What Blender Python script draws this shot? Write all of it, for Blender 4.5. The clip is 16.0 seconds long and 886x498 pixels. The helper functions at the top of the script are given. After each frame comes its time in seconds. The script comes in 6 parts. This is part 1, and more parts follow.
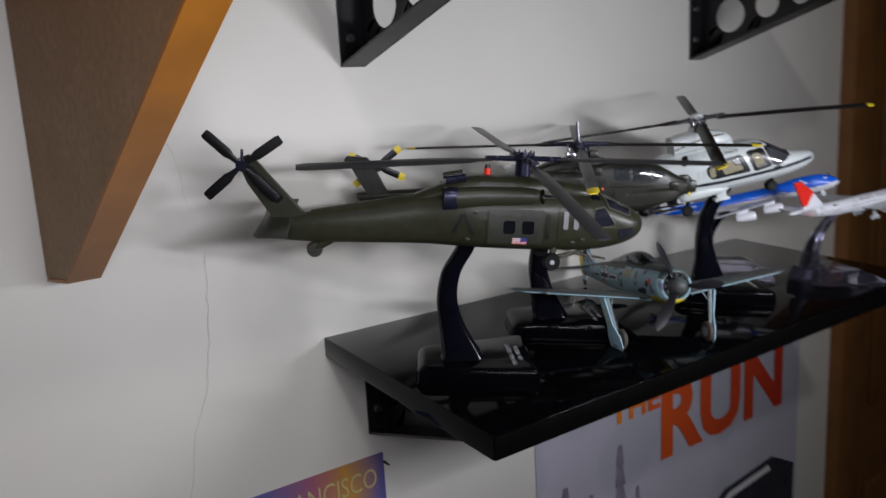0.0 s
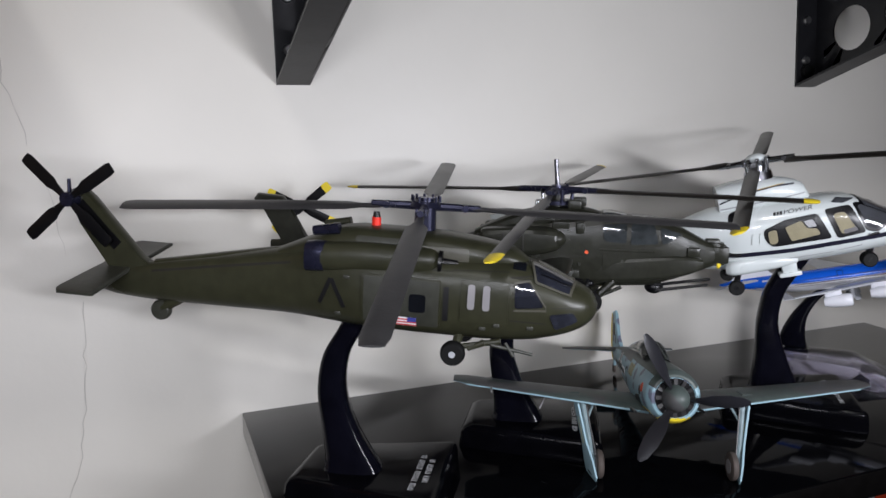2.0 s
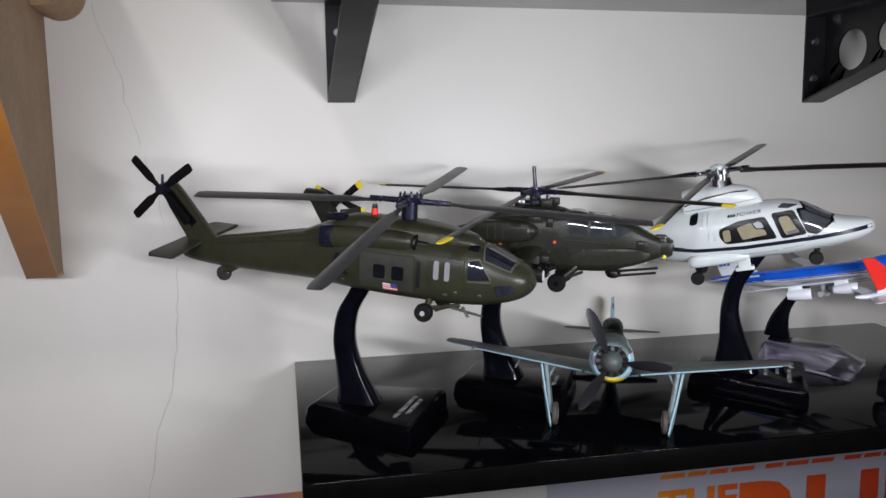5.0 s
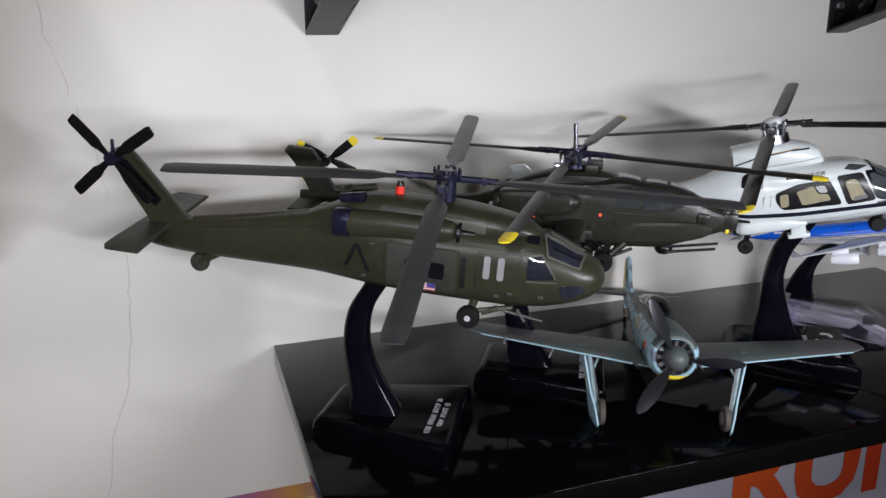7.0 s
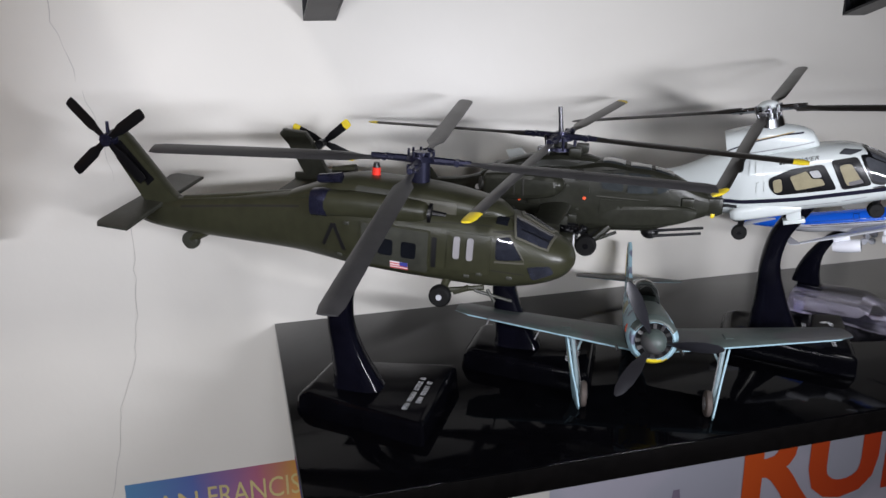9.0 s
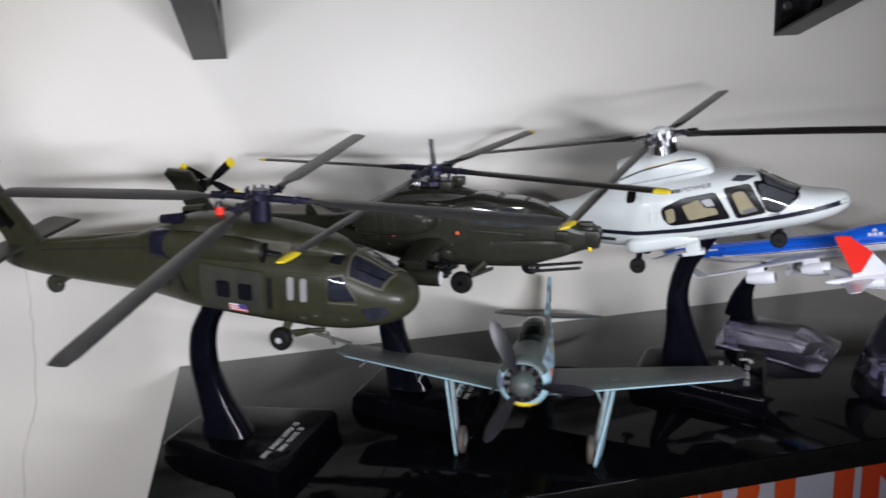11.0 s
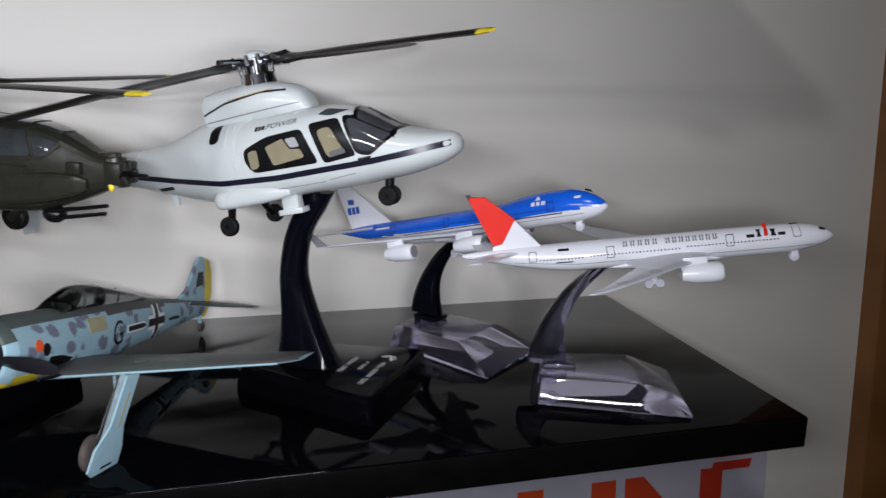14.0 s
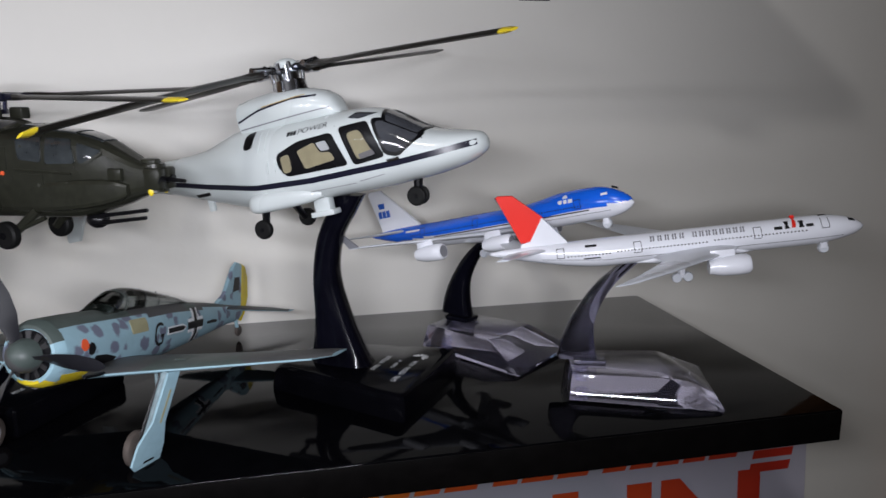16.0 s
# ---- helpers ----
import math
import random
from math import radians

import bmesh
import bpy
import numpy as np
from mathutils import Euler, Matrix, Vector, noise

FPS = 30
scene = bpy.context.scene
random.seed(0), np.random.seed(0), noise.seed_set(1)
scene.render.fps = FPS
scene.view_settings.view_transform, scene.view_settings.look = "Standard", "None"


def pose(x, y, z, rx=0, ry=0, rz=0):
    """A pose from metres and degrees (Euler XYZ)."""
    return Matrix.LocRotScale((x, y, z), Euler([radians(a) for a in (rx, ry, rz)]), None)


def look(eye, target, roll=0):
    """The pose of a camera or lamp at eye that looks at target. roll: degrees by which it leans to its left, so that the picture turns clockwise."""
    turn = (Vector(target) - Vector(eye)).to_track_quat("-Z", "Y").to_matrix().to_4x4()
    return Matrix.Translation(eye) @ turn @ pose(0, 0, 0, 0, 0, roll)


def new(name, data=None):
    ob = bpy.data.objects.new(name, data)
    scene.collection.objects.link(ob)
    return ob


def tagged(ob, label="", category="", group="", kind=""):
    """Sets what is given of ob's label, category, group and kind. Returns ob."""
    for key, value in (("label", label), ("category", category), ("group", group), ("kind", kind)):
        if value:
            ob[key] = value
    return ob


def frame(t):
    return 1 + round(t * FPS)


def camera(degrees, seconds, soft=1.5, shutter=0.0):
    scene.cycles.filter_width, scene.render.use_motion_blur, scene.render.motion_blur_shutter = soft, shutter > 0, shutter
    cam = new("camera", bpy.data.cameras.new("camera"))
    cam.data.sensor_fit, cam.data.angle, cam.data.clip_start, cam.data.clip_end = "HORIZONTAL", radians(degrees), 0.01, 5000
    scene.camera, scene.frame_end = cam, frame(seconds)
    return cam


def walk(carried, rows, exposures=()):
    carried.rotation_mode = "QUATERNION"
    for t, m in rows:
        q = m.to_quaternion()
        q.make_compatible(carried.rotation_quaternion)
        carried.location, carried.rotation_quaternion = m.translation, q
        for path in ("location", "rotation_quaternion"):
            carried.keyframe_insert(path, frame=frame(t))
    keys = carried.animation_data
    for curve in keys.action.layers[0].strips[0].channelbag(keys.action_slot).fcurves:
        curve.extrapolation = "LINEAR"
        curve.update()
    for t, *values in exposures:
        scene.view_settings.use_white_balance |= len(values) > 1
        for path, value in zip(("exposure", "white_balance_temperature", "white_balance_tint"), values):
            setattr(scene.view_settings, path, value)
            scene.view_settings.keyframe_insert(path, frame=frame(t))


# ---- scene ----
cam = camera(59.9, 16.0, shutter=0.5)
PATH = [
    (0, (-0.247, -0.5, 1.601), (0.887, 1.078, 1.129), -1.0),
    (0.5, (-0.175, -0.532, 1.599), (0.67, 1.225, 1.152), 0.5),
    (1, (-0.113, -0.526, 1.596), (0.619, 1.277, 1.133), -0.5),
    (1.5, (-0.075, -0.483, 1.591), (0.663, 1.336, 1.205), 0.7),
    (2, (-0.048, -0.463, 1.587), (0.671, 1.366, 1.216), -0.3),
    (2.5, (-0.04, -0.471, 1.58), (0.617, 1.372, 1.166), -0.9),
    (3, (-0.024, -0.535, 1.569), (0.536, 1.349, 1.196), 2.0),
    (3.5, (-0.018, -0.567, 1.562), (0.519, 1.321, 1.18), -0.2),
    (4, (0.017, -0.574, 1.563), (0.559, 1.295, 1.103), -3.4),
    (4.5, (0.012, -0.592, 1.573), (0.387, 1.349, 1.267), -1.7),
    (5, (-0.005, -0.585, 1.599), (0.401, 1.337, 1.224), 0.0),
    (7.5, (-0.052, -0.466, 1.624), (0.597, 1.307, 0.966), 0.6),
    (8, (-0.045, -0.476, 1.624), (0.582, 1.302, 0.957), 0.9),
    (10.5, (0.047, -0.502, 1.621), (0.407, 1.37, 1.017), -1.6),
    (11, (0.077, -0.502, 1.619), (0.477, 1.371, 1.043), -1.9),
    (11.5, (0.113, -0.499, 1.605), (0.557, 1.36, 1.018), -2.0),
    (12, (0.143, -0.497, 1.597), (0.547, 1.384, 1.049), -3.0),
    (12.5, (0.172, -0.494, 1.586), (0.628, 1.375, 1.041), -0.2),
    (13, (0.21, -0.482, 1.575), (0.661, 1.399, 1.068), 0.1),
    (13.5, (0.251, -0.475, 1.559), (0.759, 1.398, 1.073), 0.9),
    (14, (0.275, -0.472, 1.55), (0.79, 1.408, 1.103), 1.2),
    (14.5, (0.284, -0.475, 1.542), (0.762, 1.427, 1.145), 0.0),
    (15, (0.284, -0.481, 1.545), (0.741, 1.425, 1.148), -0.4),
    (15.5, (0.281, -0.479, 1.545), (0.738, 1.425, 1.137), -0.6),
    (16, (0.275, -0.48, 1.545), (0.708, 1.428, 1.131), -0.4),
]
SHELF_SAG = 3.6
SAGGED = Matrix.Translation((0, 0, 1.4)) @ pose(0, 0, 0, SHELF_SAG) @ Matrix.Translation((0, 0, -1.4))
walk(cam, [(t, SAGGED @ look(eye, target, roll)) for t, eye, target, roll in PATH],
     exposures=[(0, -0.33), (1, -0.08), (2.5, -0.06), (3.3, -0.2), (4.2, -0.05), (5, -0.02), (8, 0.1), (10.5, 0.13), (12, 0.03), (13.5, -0.02), (16, -0.06)])

# ---- world, lights, exposure ----
world = bpy.data.worlds.new("room_air")
scene.world = world
world.use_nodes = True
world.node_tree.nodes["Background"].inputs[0].default_value = (0.8, 0.85, 1.0, 1)
world.node_tree.nodes["Background"].inputs[1].default_value = 0.006


def area_lamp(name, power, colour, m, sx, sy, shape="RECTANGLE"):
    data = bpy.data.lights.new(name, "AREA")
    data.energy, data.color, data.shape, data.size, data.size_y = power, colour, shape, sx, sy
    ob = new(name, data)
    ob.matrix_world = m
    return ob


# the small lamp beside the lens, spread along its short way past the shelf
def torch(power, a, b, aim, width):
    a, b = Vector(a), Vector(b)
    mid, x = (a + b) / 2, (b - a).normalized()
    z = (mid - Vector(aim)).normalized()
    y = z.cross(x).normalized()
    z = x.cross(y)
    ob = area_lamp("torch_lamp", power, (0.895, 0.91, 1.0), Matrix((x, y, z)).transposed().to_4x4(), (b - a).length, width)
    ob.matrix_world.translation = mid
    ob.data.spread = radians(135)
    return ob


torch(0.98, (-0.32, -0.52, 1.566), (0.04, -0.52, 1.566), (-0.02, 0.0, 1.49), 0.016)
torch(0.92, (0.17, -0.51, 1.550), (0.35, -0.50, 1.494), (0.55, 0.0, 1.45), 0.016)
# the ceiling lamp of the room
area_lamp("ceiling_lamp_light", 6.0, (0.99, 0.98, 1.0), look((-0.42, -1.25, 2.47), (-0.42, -1.25, 0.0)), 0.13, 0.13, "DISK")


# ---- materials ----
def mat(name, colour, rough=0.5, metal=0.0, var=0.12, scale=60.0, bump=0.0, bscale=None, coat=0.0, trans=0.0, ior=1.45,
        emit=0.0, alpha=1.0, second=None, second_scale=8.0, second_cut=0.55, rough_var=0.12, spec=0.5, spots=0.0):
    m = bpy.data.materials.new(name)
    m.use_nodes = True
    nt = m.node_tree
    b = nt.nodes["Principled BSDF"]
    tc = nt.nodes.new("ShaderNodeTexCoord")

    def noise_tex(sc, detail=4.0):
        n = nt.nodes.new("ShaderNodeTexNoise")
        n.inputs["Scale"].default_value, n.inputs["Detail"].default_value = sc, detail
        nt.links.new(tc.outputs["Object"], n.inputs["Vector"])
        return n

    def ramp(src, lo, hi, c0, c1):
        r = nt.nodes.new("ShaderNodeMapRange")
        r.inputs["From Min"].default_value, r.inputs["From Max"].default_value = lo, hi
        r.inputs["To Min"].default_value, r.inputs["To Max"].default_value = c0, c1
        nt.links.new(src, r.inputs["Value"])
        return r.outputs["Result"]

    def mix(fac, a, c):
        x = nt.nodes.new("ShaderNodeMix")
        x.data_type = "RGBA"
        nt.links.new(fac, x.inputs["Factor"])
        for k, v in ((6, a), (7, c)):
            if isinstance(v, tuple):
                x.inputs[k].default_value = (*v, 1)
            else:
                nt.links.new(v, x.inputs[k])
        return x.outputs[2]

    fine = noise_tex(scale)
    coarse = noise_tex(scale * 0.13, 3.0)
    dark = tuple(max(0.0, c * (1 - var)) for c in colour)
    light = tuple(min(1.0, c * (1 + var)) for c in colour)
    col = mix(ramp(fine.outputs["Fac"], 0.3, 0.7, 0, 1), dark, light)
    col = mix(ramp(coarse.outputs["Fac"], 0.35, 0.75, 0, 0.55), col, dark)
    if second:
        big = noise_tex(second_scale, 1.5)
        col = mix(ramp(big.outputs["Fac"], second_cut, second_cut + 0.03, 0, 1), col, second)
    if spots:
        vo = nt.nodes.new("ShaderNodeTexVoronoi")
        vo.inputs["Scale"].default_value = spots
        warp = noise_tex(spots * 1.7, 2.0)
        add = nt.nodes.new("ShaderNodeMix")
        add.data_type = "VECTOR"
        add.inputs["Factor"].default_value = 0.006
        nt.links.new(tc.outputs["Object"], add.inputs[4])
        nt.links.new(warp.outputs["Color"], add.inputs[5])
        nt.links.new(add.outputs[1], vo.inputs["Vector"])
        col = mix(ramp(vo.outputs["Distance"], 0.30, 0.40, 1, 0), col, (0.150, 0.165, 0.225))
    nt.links.new(col, b.inputs["Base Color"])
    nt.links.new(ramp(coarse.outputs["Fac"], 0.3, 0.7, max(0.0, rough - rough_var / 2), min(1.0, rough + rough_var / 2)), b.inputs["Roughness"])
    b.inputs["Metallic"].default_value = metal
    b.inputs["Specular IOR Level"].default_value = spec
    b.inputs["IOR"].default_value = ior
    b.inputs["Coat Weight"].default_value = coat
    b.inputs["Coat Roughness"].default_value = 0.08
    b.inputs["Transmission Weight"].default_value = trans
    b.inputs["Alpha"].default_value = alpha
    if emit:
        b.inputs["Emission Color"].default_value = (*colour, 1)
        b.inputs["Emission Strength"].default_value = emit
    if bump:
        bn = noise_tex(bscale or scale * 2, 5.0)
        bp = nt.nodes.new("ShaderNodeBump")
        bp.inputs["Strength"].default_value, bp.inputs["Distance"].default_value = bump, 0.001
        nt.links.new(bn.outputs["Fac"], bp.inputs["Height"])
        nt.links.new(bp.outputs["Normal"], b.inputs["Normal"])
    return m


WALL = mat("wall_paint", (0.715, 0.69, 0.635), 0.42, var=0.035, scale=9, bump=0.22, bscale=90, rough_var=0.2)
# unseen walls: colour darkened to cut fill and reflections on the black shelf
DIMWALL = mat("darkened_wall_paint", (0.17, 0.15, 0.13), 0.6, var=0.05, scale=8)
CEIL = mat("ceiling_paint", (0.75, 0.74, 0.72), 0.7, var=0.03, scale=6)
# floor out of view, its beige lowered so less fill comes back up
FLOORM = mat("darkened_floor_tile_glaze", (0.25, 0.22, 0.18), 0.35, var=0.1, scale=7)
LAMINATE = mat("black_laminate", (0.0015, 0.0015, 0.002), 0.055, var=0.3, scale=90, rough_var=0.03, bump=0.02, bscale=300, spec=0.15)
EDGEBAND = mat("black_edge_band", (0.0025, 0.0022, 0.0022), 0.45, var=0.3, scale=200, spec=0.09)
STEEL = mat("black_painted_steel", (0.012, 0.012, 0.014), 0.36, var=0.25, scale=150, bump=0.05, spec=0.4)
SCREW = mat("zinc_screw", (0.55, 0.55, 0.56), 0.3, metal=1.0)
STAIN = mat("orange_stained_wood", (0.45, 0.165, 0.018), 0.38, var=0.22, scale=30, bump=0.1)
PLY = mat("raw_plywood", (0.35, 0.225, 0.125), 0.65, var=0.16, scale=220, bump=0.15)
DOORWOOD = mat("brown_door_wood", (0.20, 0.085, 0.025), 0.4, var=0.2, scale=25, bump=0.1)
CRACK = mat("plaster_crack", (0.50, 0.48, 0.45), 0.9)
OLIVE = mat("olive_paint", (0.0300, 0.0305, 0.0175), 0.34, var=0.16, scale=160, bump=0.16, bscale=260, spec=0.38)
OLIVE_DARK = mat("olive_rubbed_paint", (0.037, 0.038, 0.030), 0.4, var=0.2, scale=220, bump=0.05)
DRAB = mat("dark_drab_paint", (0.0195, 0.0200, 0.0145), 0.34, var=0.24, scale=260, bump=0.12, bscale=330, spec=0.34)
DRABGLASS = mat("olive_tinted_glazing", (0.034, 0.039, 0.042), 0.06, var=0.45, scale=170, coat=0.8)
NAVYGLASS = mat("navy_tinted_glazing", (0.020, 0.022, 0.031), 0.045, var=0.5, scale=140, coat=0.8)
DRABLINE = mat("drab_recess", (0.014, 0.013, 0.010), 0.6)
BLADE = mat("grey_black_plastic", (0.036, 0.035, 0.036), 0.36, var=0.14, scale=150, bump=0.06, bscale=900)
BLADE_DARK = mat("dark_blade_plastic", (0.016, 0.014, 0.012), 0.34, var=0.15, scale=150)
BLACKP = mat("black_plastic", (0.004, 0.004, 0.005), 0.3, var=0.3, scale=120, spec=0.4)
STANDM = mat("glossy_black_stand_plastic", (0.003, 0.003, 0.006), 0.14, var=0.3, scale=90, bump=0.03, bscale=250, rough_var=0.06, spec=0.22)
BASEM = mat("black_stand_base_plastic", (0.002, 0.002, 0.003), 0.12, var=0.3, scale=90, bump=0.03, bscale=250, spec=0.10)
RUBBER = mat("black_rubber", (0.006, 0.006, 0.006), 0.6, var=0.3, spec=0.25)
HUBBLUE = mat("blue_black_metal", (0.024, 0.025, 0.050), 0.28, metal=0.6, var=0.3, scale=300)
SPIKE = mat("worn_dark_metal", (0.10, 0.10, 0.11), 0.3, metal=0.7, var=0.6, scale=350)
CHROME = mat("chrome_plating", (0.52, 0.53, 0.57), 0.17, metal=1.0, var=0.08)
YELLOW = mat("yellow_tip_paint", (0.78, 0.60, 0.03), 0.4, var=0.08, scale=300)
REDM = mat("red_lamp_plastic", (0.80, 0.035, 0.02), 0.3, var=0.06)
WHITEBAR = mat("white_print", (0.75, 0.76, 0.78), 0.5, var=0.05)
GREYBAR = mat("grey_glazing_bar", (0.26, 0.25, 0.26), 0.4, var=0.08)
SMOKE = mat("smoked_glazing", (0.007, 0.008, 0.011), 0.07, var=0.3, scale=100, coat=0.2)
TINT = mat("tinted_glazing", (0.055, 0.058, 0.066), 0.06, var=0.25, scale=120, coat=0.8)
PANELGREY = mat("grey_green_panel", (0.075, 0.072, 0.056), 0.42, var=0.12, scale=200)
INK = mat("black_decal", (0.004, 0.004, 0.005), 0.45, var=0.2)
FLAGRED = mat("red_decal", (0.55, 0.06, 0.07), 0.5)
FLAGBLUE = mat("blue_decal", (0.05, 0.06, 0.30), 0.5)
ORANGED = mat("orange_red_decal", (0.75, 0.10, 0.03), 0.5)
PEARL = mat("pearl_white_paint", (0.58, 0.62, 0.615), 0.26, var=0.03, scale=60, coat=0.5, rough_var=0.06)
NAVY = mat("navy_stripe", (0.010, 0.010, 0.022), 0.3)
GOLDL = mat("gold_stripe", (0.45, 0.30, 0.08), 0.35)
BEIGE = mat("beige_seat_plastic", (0.50, 0.44, 0.27), 0.5, var=0.1, scale=200)
BLUE = mat("bright_blue_paint", (0.010, 0.125, 0.74), 0.2, var=0.04, coat=0.5, rough_var=0.05)
SKYWHITE = mat("gloss_white_paint", (0.78, 0.79, 0.84), 0.2, var=0.02, coat=0.5, rough_var=0.05)
WINGGREY = mat("silver_grey_paint", (0.58, 0.60, 0.64), 0.3, var=0.05, coat=0.3)
TAILRED = mat("tail_red_paint", (0.80, 0.030, 0.020), 0.25, var=0.04, coat=0.4)
LOGOBLUE = mat("deep_blue_print", (0.02, 0.10, 0.45), 0.4)
GREYPRINT = mat("grey_print", (0.22, 0.22, 0.24), 0.4)
RLM_BLUE = mat("pale_blue_paint_with_mottle", (0.29, 0.45, 0.52), 0.5, var=0.06, scale=200, spots=115.0, bump=0.05)
RLM_PLAIN = mat("pale_blue_paint", (0.30, 0.46, 0.53), 0.5, var=0.08, scale=200, bump=0.05)
RLM_LEG = mat("faded_leg_paint", (0.20, 0.27, 0.29), 0.5, var=0.25, scale=240, bump=0.1)
RLM_TOP = mat("grey_green_camouflage", (0.066, 0.084, 0.078), 0.48, var=0.12, scale=200, second=(0.070, 0.070, 0.071), second_scale=28, second_cut=0.5, bump=0.06)
PROPM = mat("prop_blade_paint", (0.017, 0.017, 0.021), 0.35, var=0.2)
WHEELGREY = mat("pale_grey_wheel_hub", (0.42, 0.43, 0.46), 0.35, var=0.1)
TYRE = mat("dusty_tyre", (0.075, 0.060, 0.052), 0.7, var=0.2, scale=300)
OLIVEBOX = mat("tan_decal", (0.36, 0.34, 0.20), 0.5)


def clear_mat(name, tint, rough, trans):
    m = bpy.data.materials.new(name)
    m.use_nodes = True
    b = m.node_tree.nodes["Principled BSDF"]
    b.inputs["Base Color"].default_value = (*tint, 1)
    b.inputs["Roughness"].default_value = rough
    b.inputs["IOR"].default_value = 1.49
    b.inputs["Transmission Weight"].default_value = trans
    return m




def shell_mat(name, tint, alpha, rough):
    """Thin clear plastic: mostly see-through, tinted, with sharp gloss and a fine moulded unevenness."""
    m = mat(name, tint, rough, var=0.25, scale=140, bump=0.12, bscale=260, coat=0.6, rough_var=0.05)
    m.node_tree.nodes["Principled BSDF"].inputs["Alpha"].default_value = alpha
    return m


ACRYLIC = clear_mat("clear_acrylic", (0.76, 0.74, 0.97), 0.03, 0.985)
ACRYLIC_EDGE = shell_mat("clear_acrylic_edge", (0.55, 0.53, 0.74), 0.32, 0.08)
ACRYLIC_ARM = clear_mat("thick_clear_acrylic", (0.36, 0.36, 0.52), 0.04, 0.99)
CANOPY = clear_mat("clear_canopy_plastic", (0.30, 0.33, 0.33), 0.05, 1.0)


def pane_mat():
    m = bpy.data.materials.new("thin_clear_pane")
    m.use_nodes = True
    nt = m.node_tree
    b = nt.nodes["Principled BSDF"]
    b.inputs["Base Color"].default_value = (0.02, 0.02, 0.025, 1)
    b.inputs["Roughness"].default_value = 0.06
    b.inputs["Alpha"].default_value = 0.30
    return m


PANE = pane_mat()


# ---- geometry helpers ----
MM = 0.001
SAG = SHELF_SAG
TURNED = SAGGED


def part(name, bm, material, parent, label="", sharp=35.0):
    bmesh.ops.remove_doubles(bm, verts=bm.verts, dist=1e-6)
    bmesh.ops.recalc_face_normals(bm, faces=bm.faces)
    lim = radians(sharp)
    for f in bm.faces:
        f.smooth = True
    for e in bm.edges:
        if len(e.link_faces) == 2 and e.calc_face_angle(0.0) > lim:
            e.smooth = False
    me = bpy.data.meshes.new(name)
    bm.to_mesh(me)
    bm.free()
    for m in material if isinstance(material, (list, tuple)) else [material]:
        me.materials.append(m)
    ob = new(name, me)
    if parent is not None:
        ob.parent = parent
    if label:
        tagged(ob, label)
    return ob


def thing(name, m, label, category, group="", kind=""):
    ob = new(name)
    ob.empty_display_size = 0.02
    ob.matrix_world = m
    return tagged(ob, label, category, group, kind)


def solid(name, bm, material, m, label, category, group="", kind="", sharp=35.0):
    ob = part(name, bm, material, None, "", sharp)
    ob.matrix_world = m
    return tagged(ob, label, category, group, kind)


def loft(bm, rings, cap=True, closed=True):
    loops = [[bm.verts.new(p) for p in r] for r in rings]
    n = len(loops[0])
    for a, b in zip(loops, loops[1:]):
        for i in range(n if closed else n - 1):
            j = (i + 1) % n
            bm.faces.new((a[i], a[j], b[j], b[i]))
    if cap:
        bm.faces.new(loops[0][::-1])
        bm.faces.new(loops[-1])
    return bm


def fresh():
    return bmesh.new()


def box(bm, x0, x1, y0, y1, z0, z1, bevel=0.0):
    b2 = bmesh.new()
    v = [b2.verts.new((x, y, z)) for x in (x0, x1) for y in (y0, y1) for z in (z0, z1)]
    for q in ((0, 1, 3, 2), (4, 6, 7, 5), (0, 4, 5, 1), (2, 3, 7, 6), (0, 2, 6, 4), (1, 5, 7, 3)):
        b2.faces.new([v[i] for i in q])
    bmesh.ops.recalc_face_normals(b2, faces=b2.faces)
    if bevel:
        bmesh.ops.bevel(b2, geom=b2.edges[:], offset=bevel, segments=2, affect="EDGES", profile=0.5)
    return absorb(bm, b2)


def absorb(bm, b2):
    me = bpy.data.meshes.new("scratch")
    b2.to_mesh(me)
    b2.free()
    bm.from_mesh(me)
    bpy.data.meshes.remove(me)
    return bm


def frame_of(d):
    d = Vector(d).normalized()
    up = Vector((0, 0, 1)) if abs(d.z) < 0.9 else Vector((1, 0, 0))
    a = d.cross(up).normalized()
    return a, d.cross(a).normalized()


def rod(bm, p0, p1, r0, r1=None, n=12, round_end=False):
    p0, p1 = Vector(p0), Vector(p1)
    r1 = r0 if r1 is None else r1
    a, b = frame_of(p1 - p0)
    steps = [(0, r0), (1, r1)]
    if round_end:
        steps = [(0, r0 * 0.55), (0.06, r0 * 0.9), (0.15, r0), (0.85, r1), (0.94, r1 * 0.9), (1, r1 * 0.55)]
    rings = [[p0.lerp(p1, t) + (a * math.cos(k * math.tau / n) + b * math.sin(k * math.tau / n)) * r for k in range(n)] for t, r in steps]
    return loft(bm, rings)


def ball(bm, c, r, sx=1.0, sy=1.0, sz=1.0, n=12):
    b2 = bmesh.new()
    bmesh.ops.create_uvsphere(b2, u_segments=n, v_segments=max(6, n // 2 + 2), radius=r)
    bmesh.ops.transform(b2, matrix=Matrix.Translation(c) @ Matrix.Diagonal((sx, sy, sz, 1)), verts=b2.verts)
    return absorb(bm, b2)


def wheel_mesh(bm, c, r, w, n=20):
    """A tyre round an axis along y."""
    prof = [(-w * .5, r * .55), (-w * .5, r * .82), (-w * .32, r * .96), (0, r), (w * .32, r * .96), (w * .5, r * .82), (w * .5, r * .55)]
    rings = [[(c[0] + q * math.cos(k * math.tau / n), c[1] + y, c[2] + q * math.sin(k * math.tau / n)) for k in range(n)] for y, q in prof]
    return loft(bm, rings)


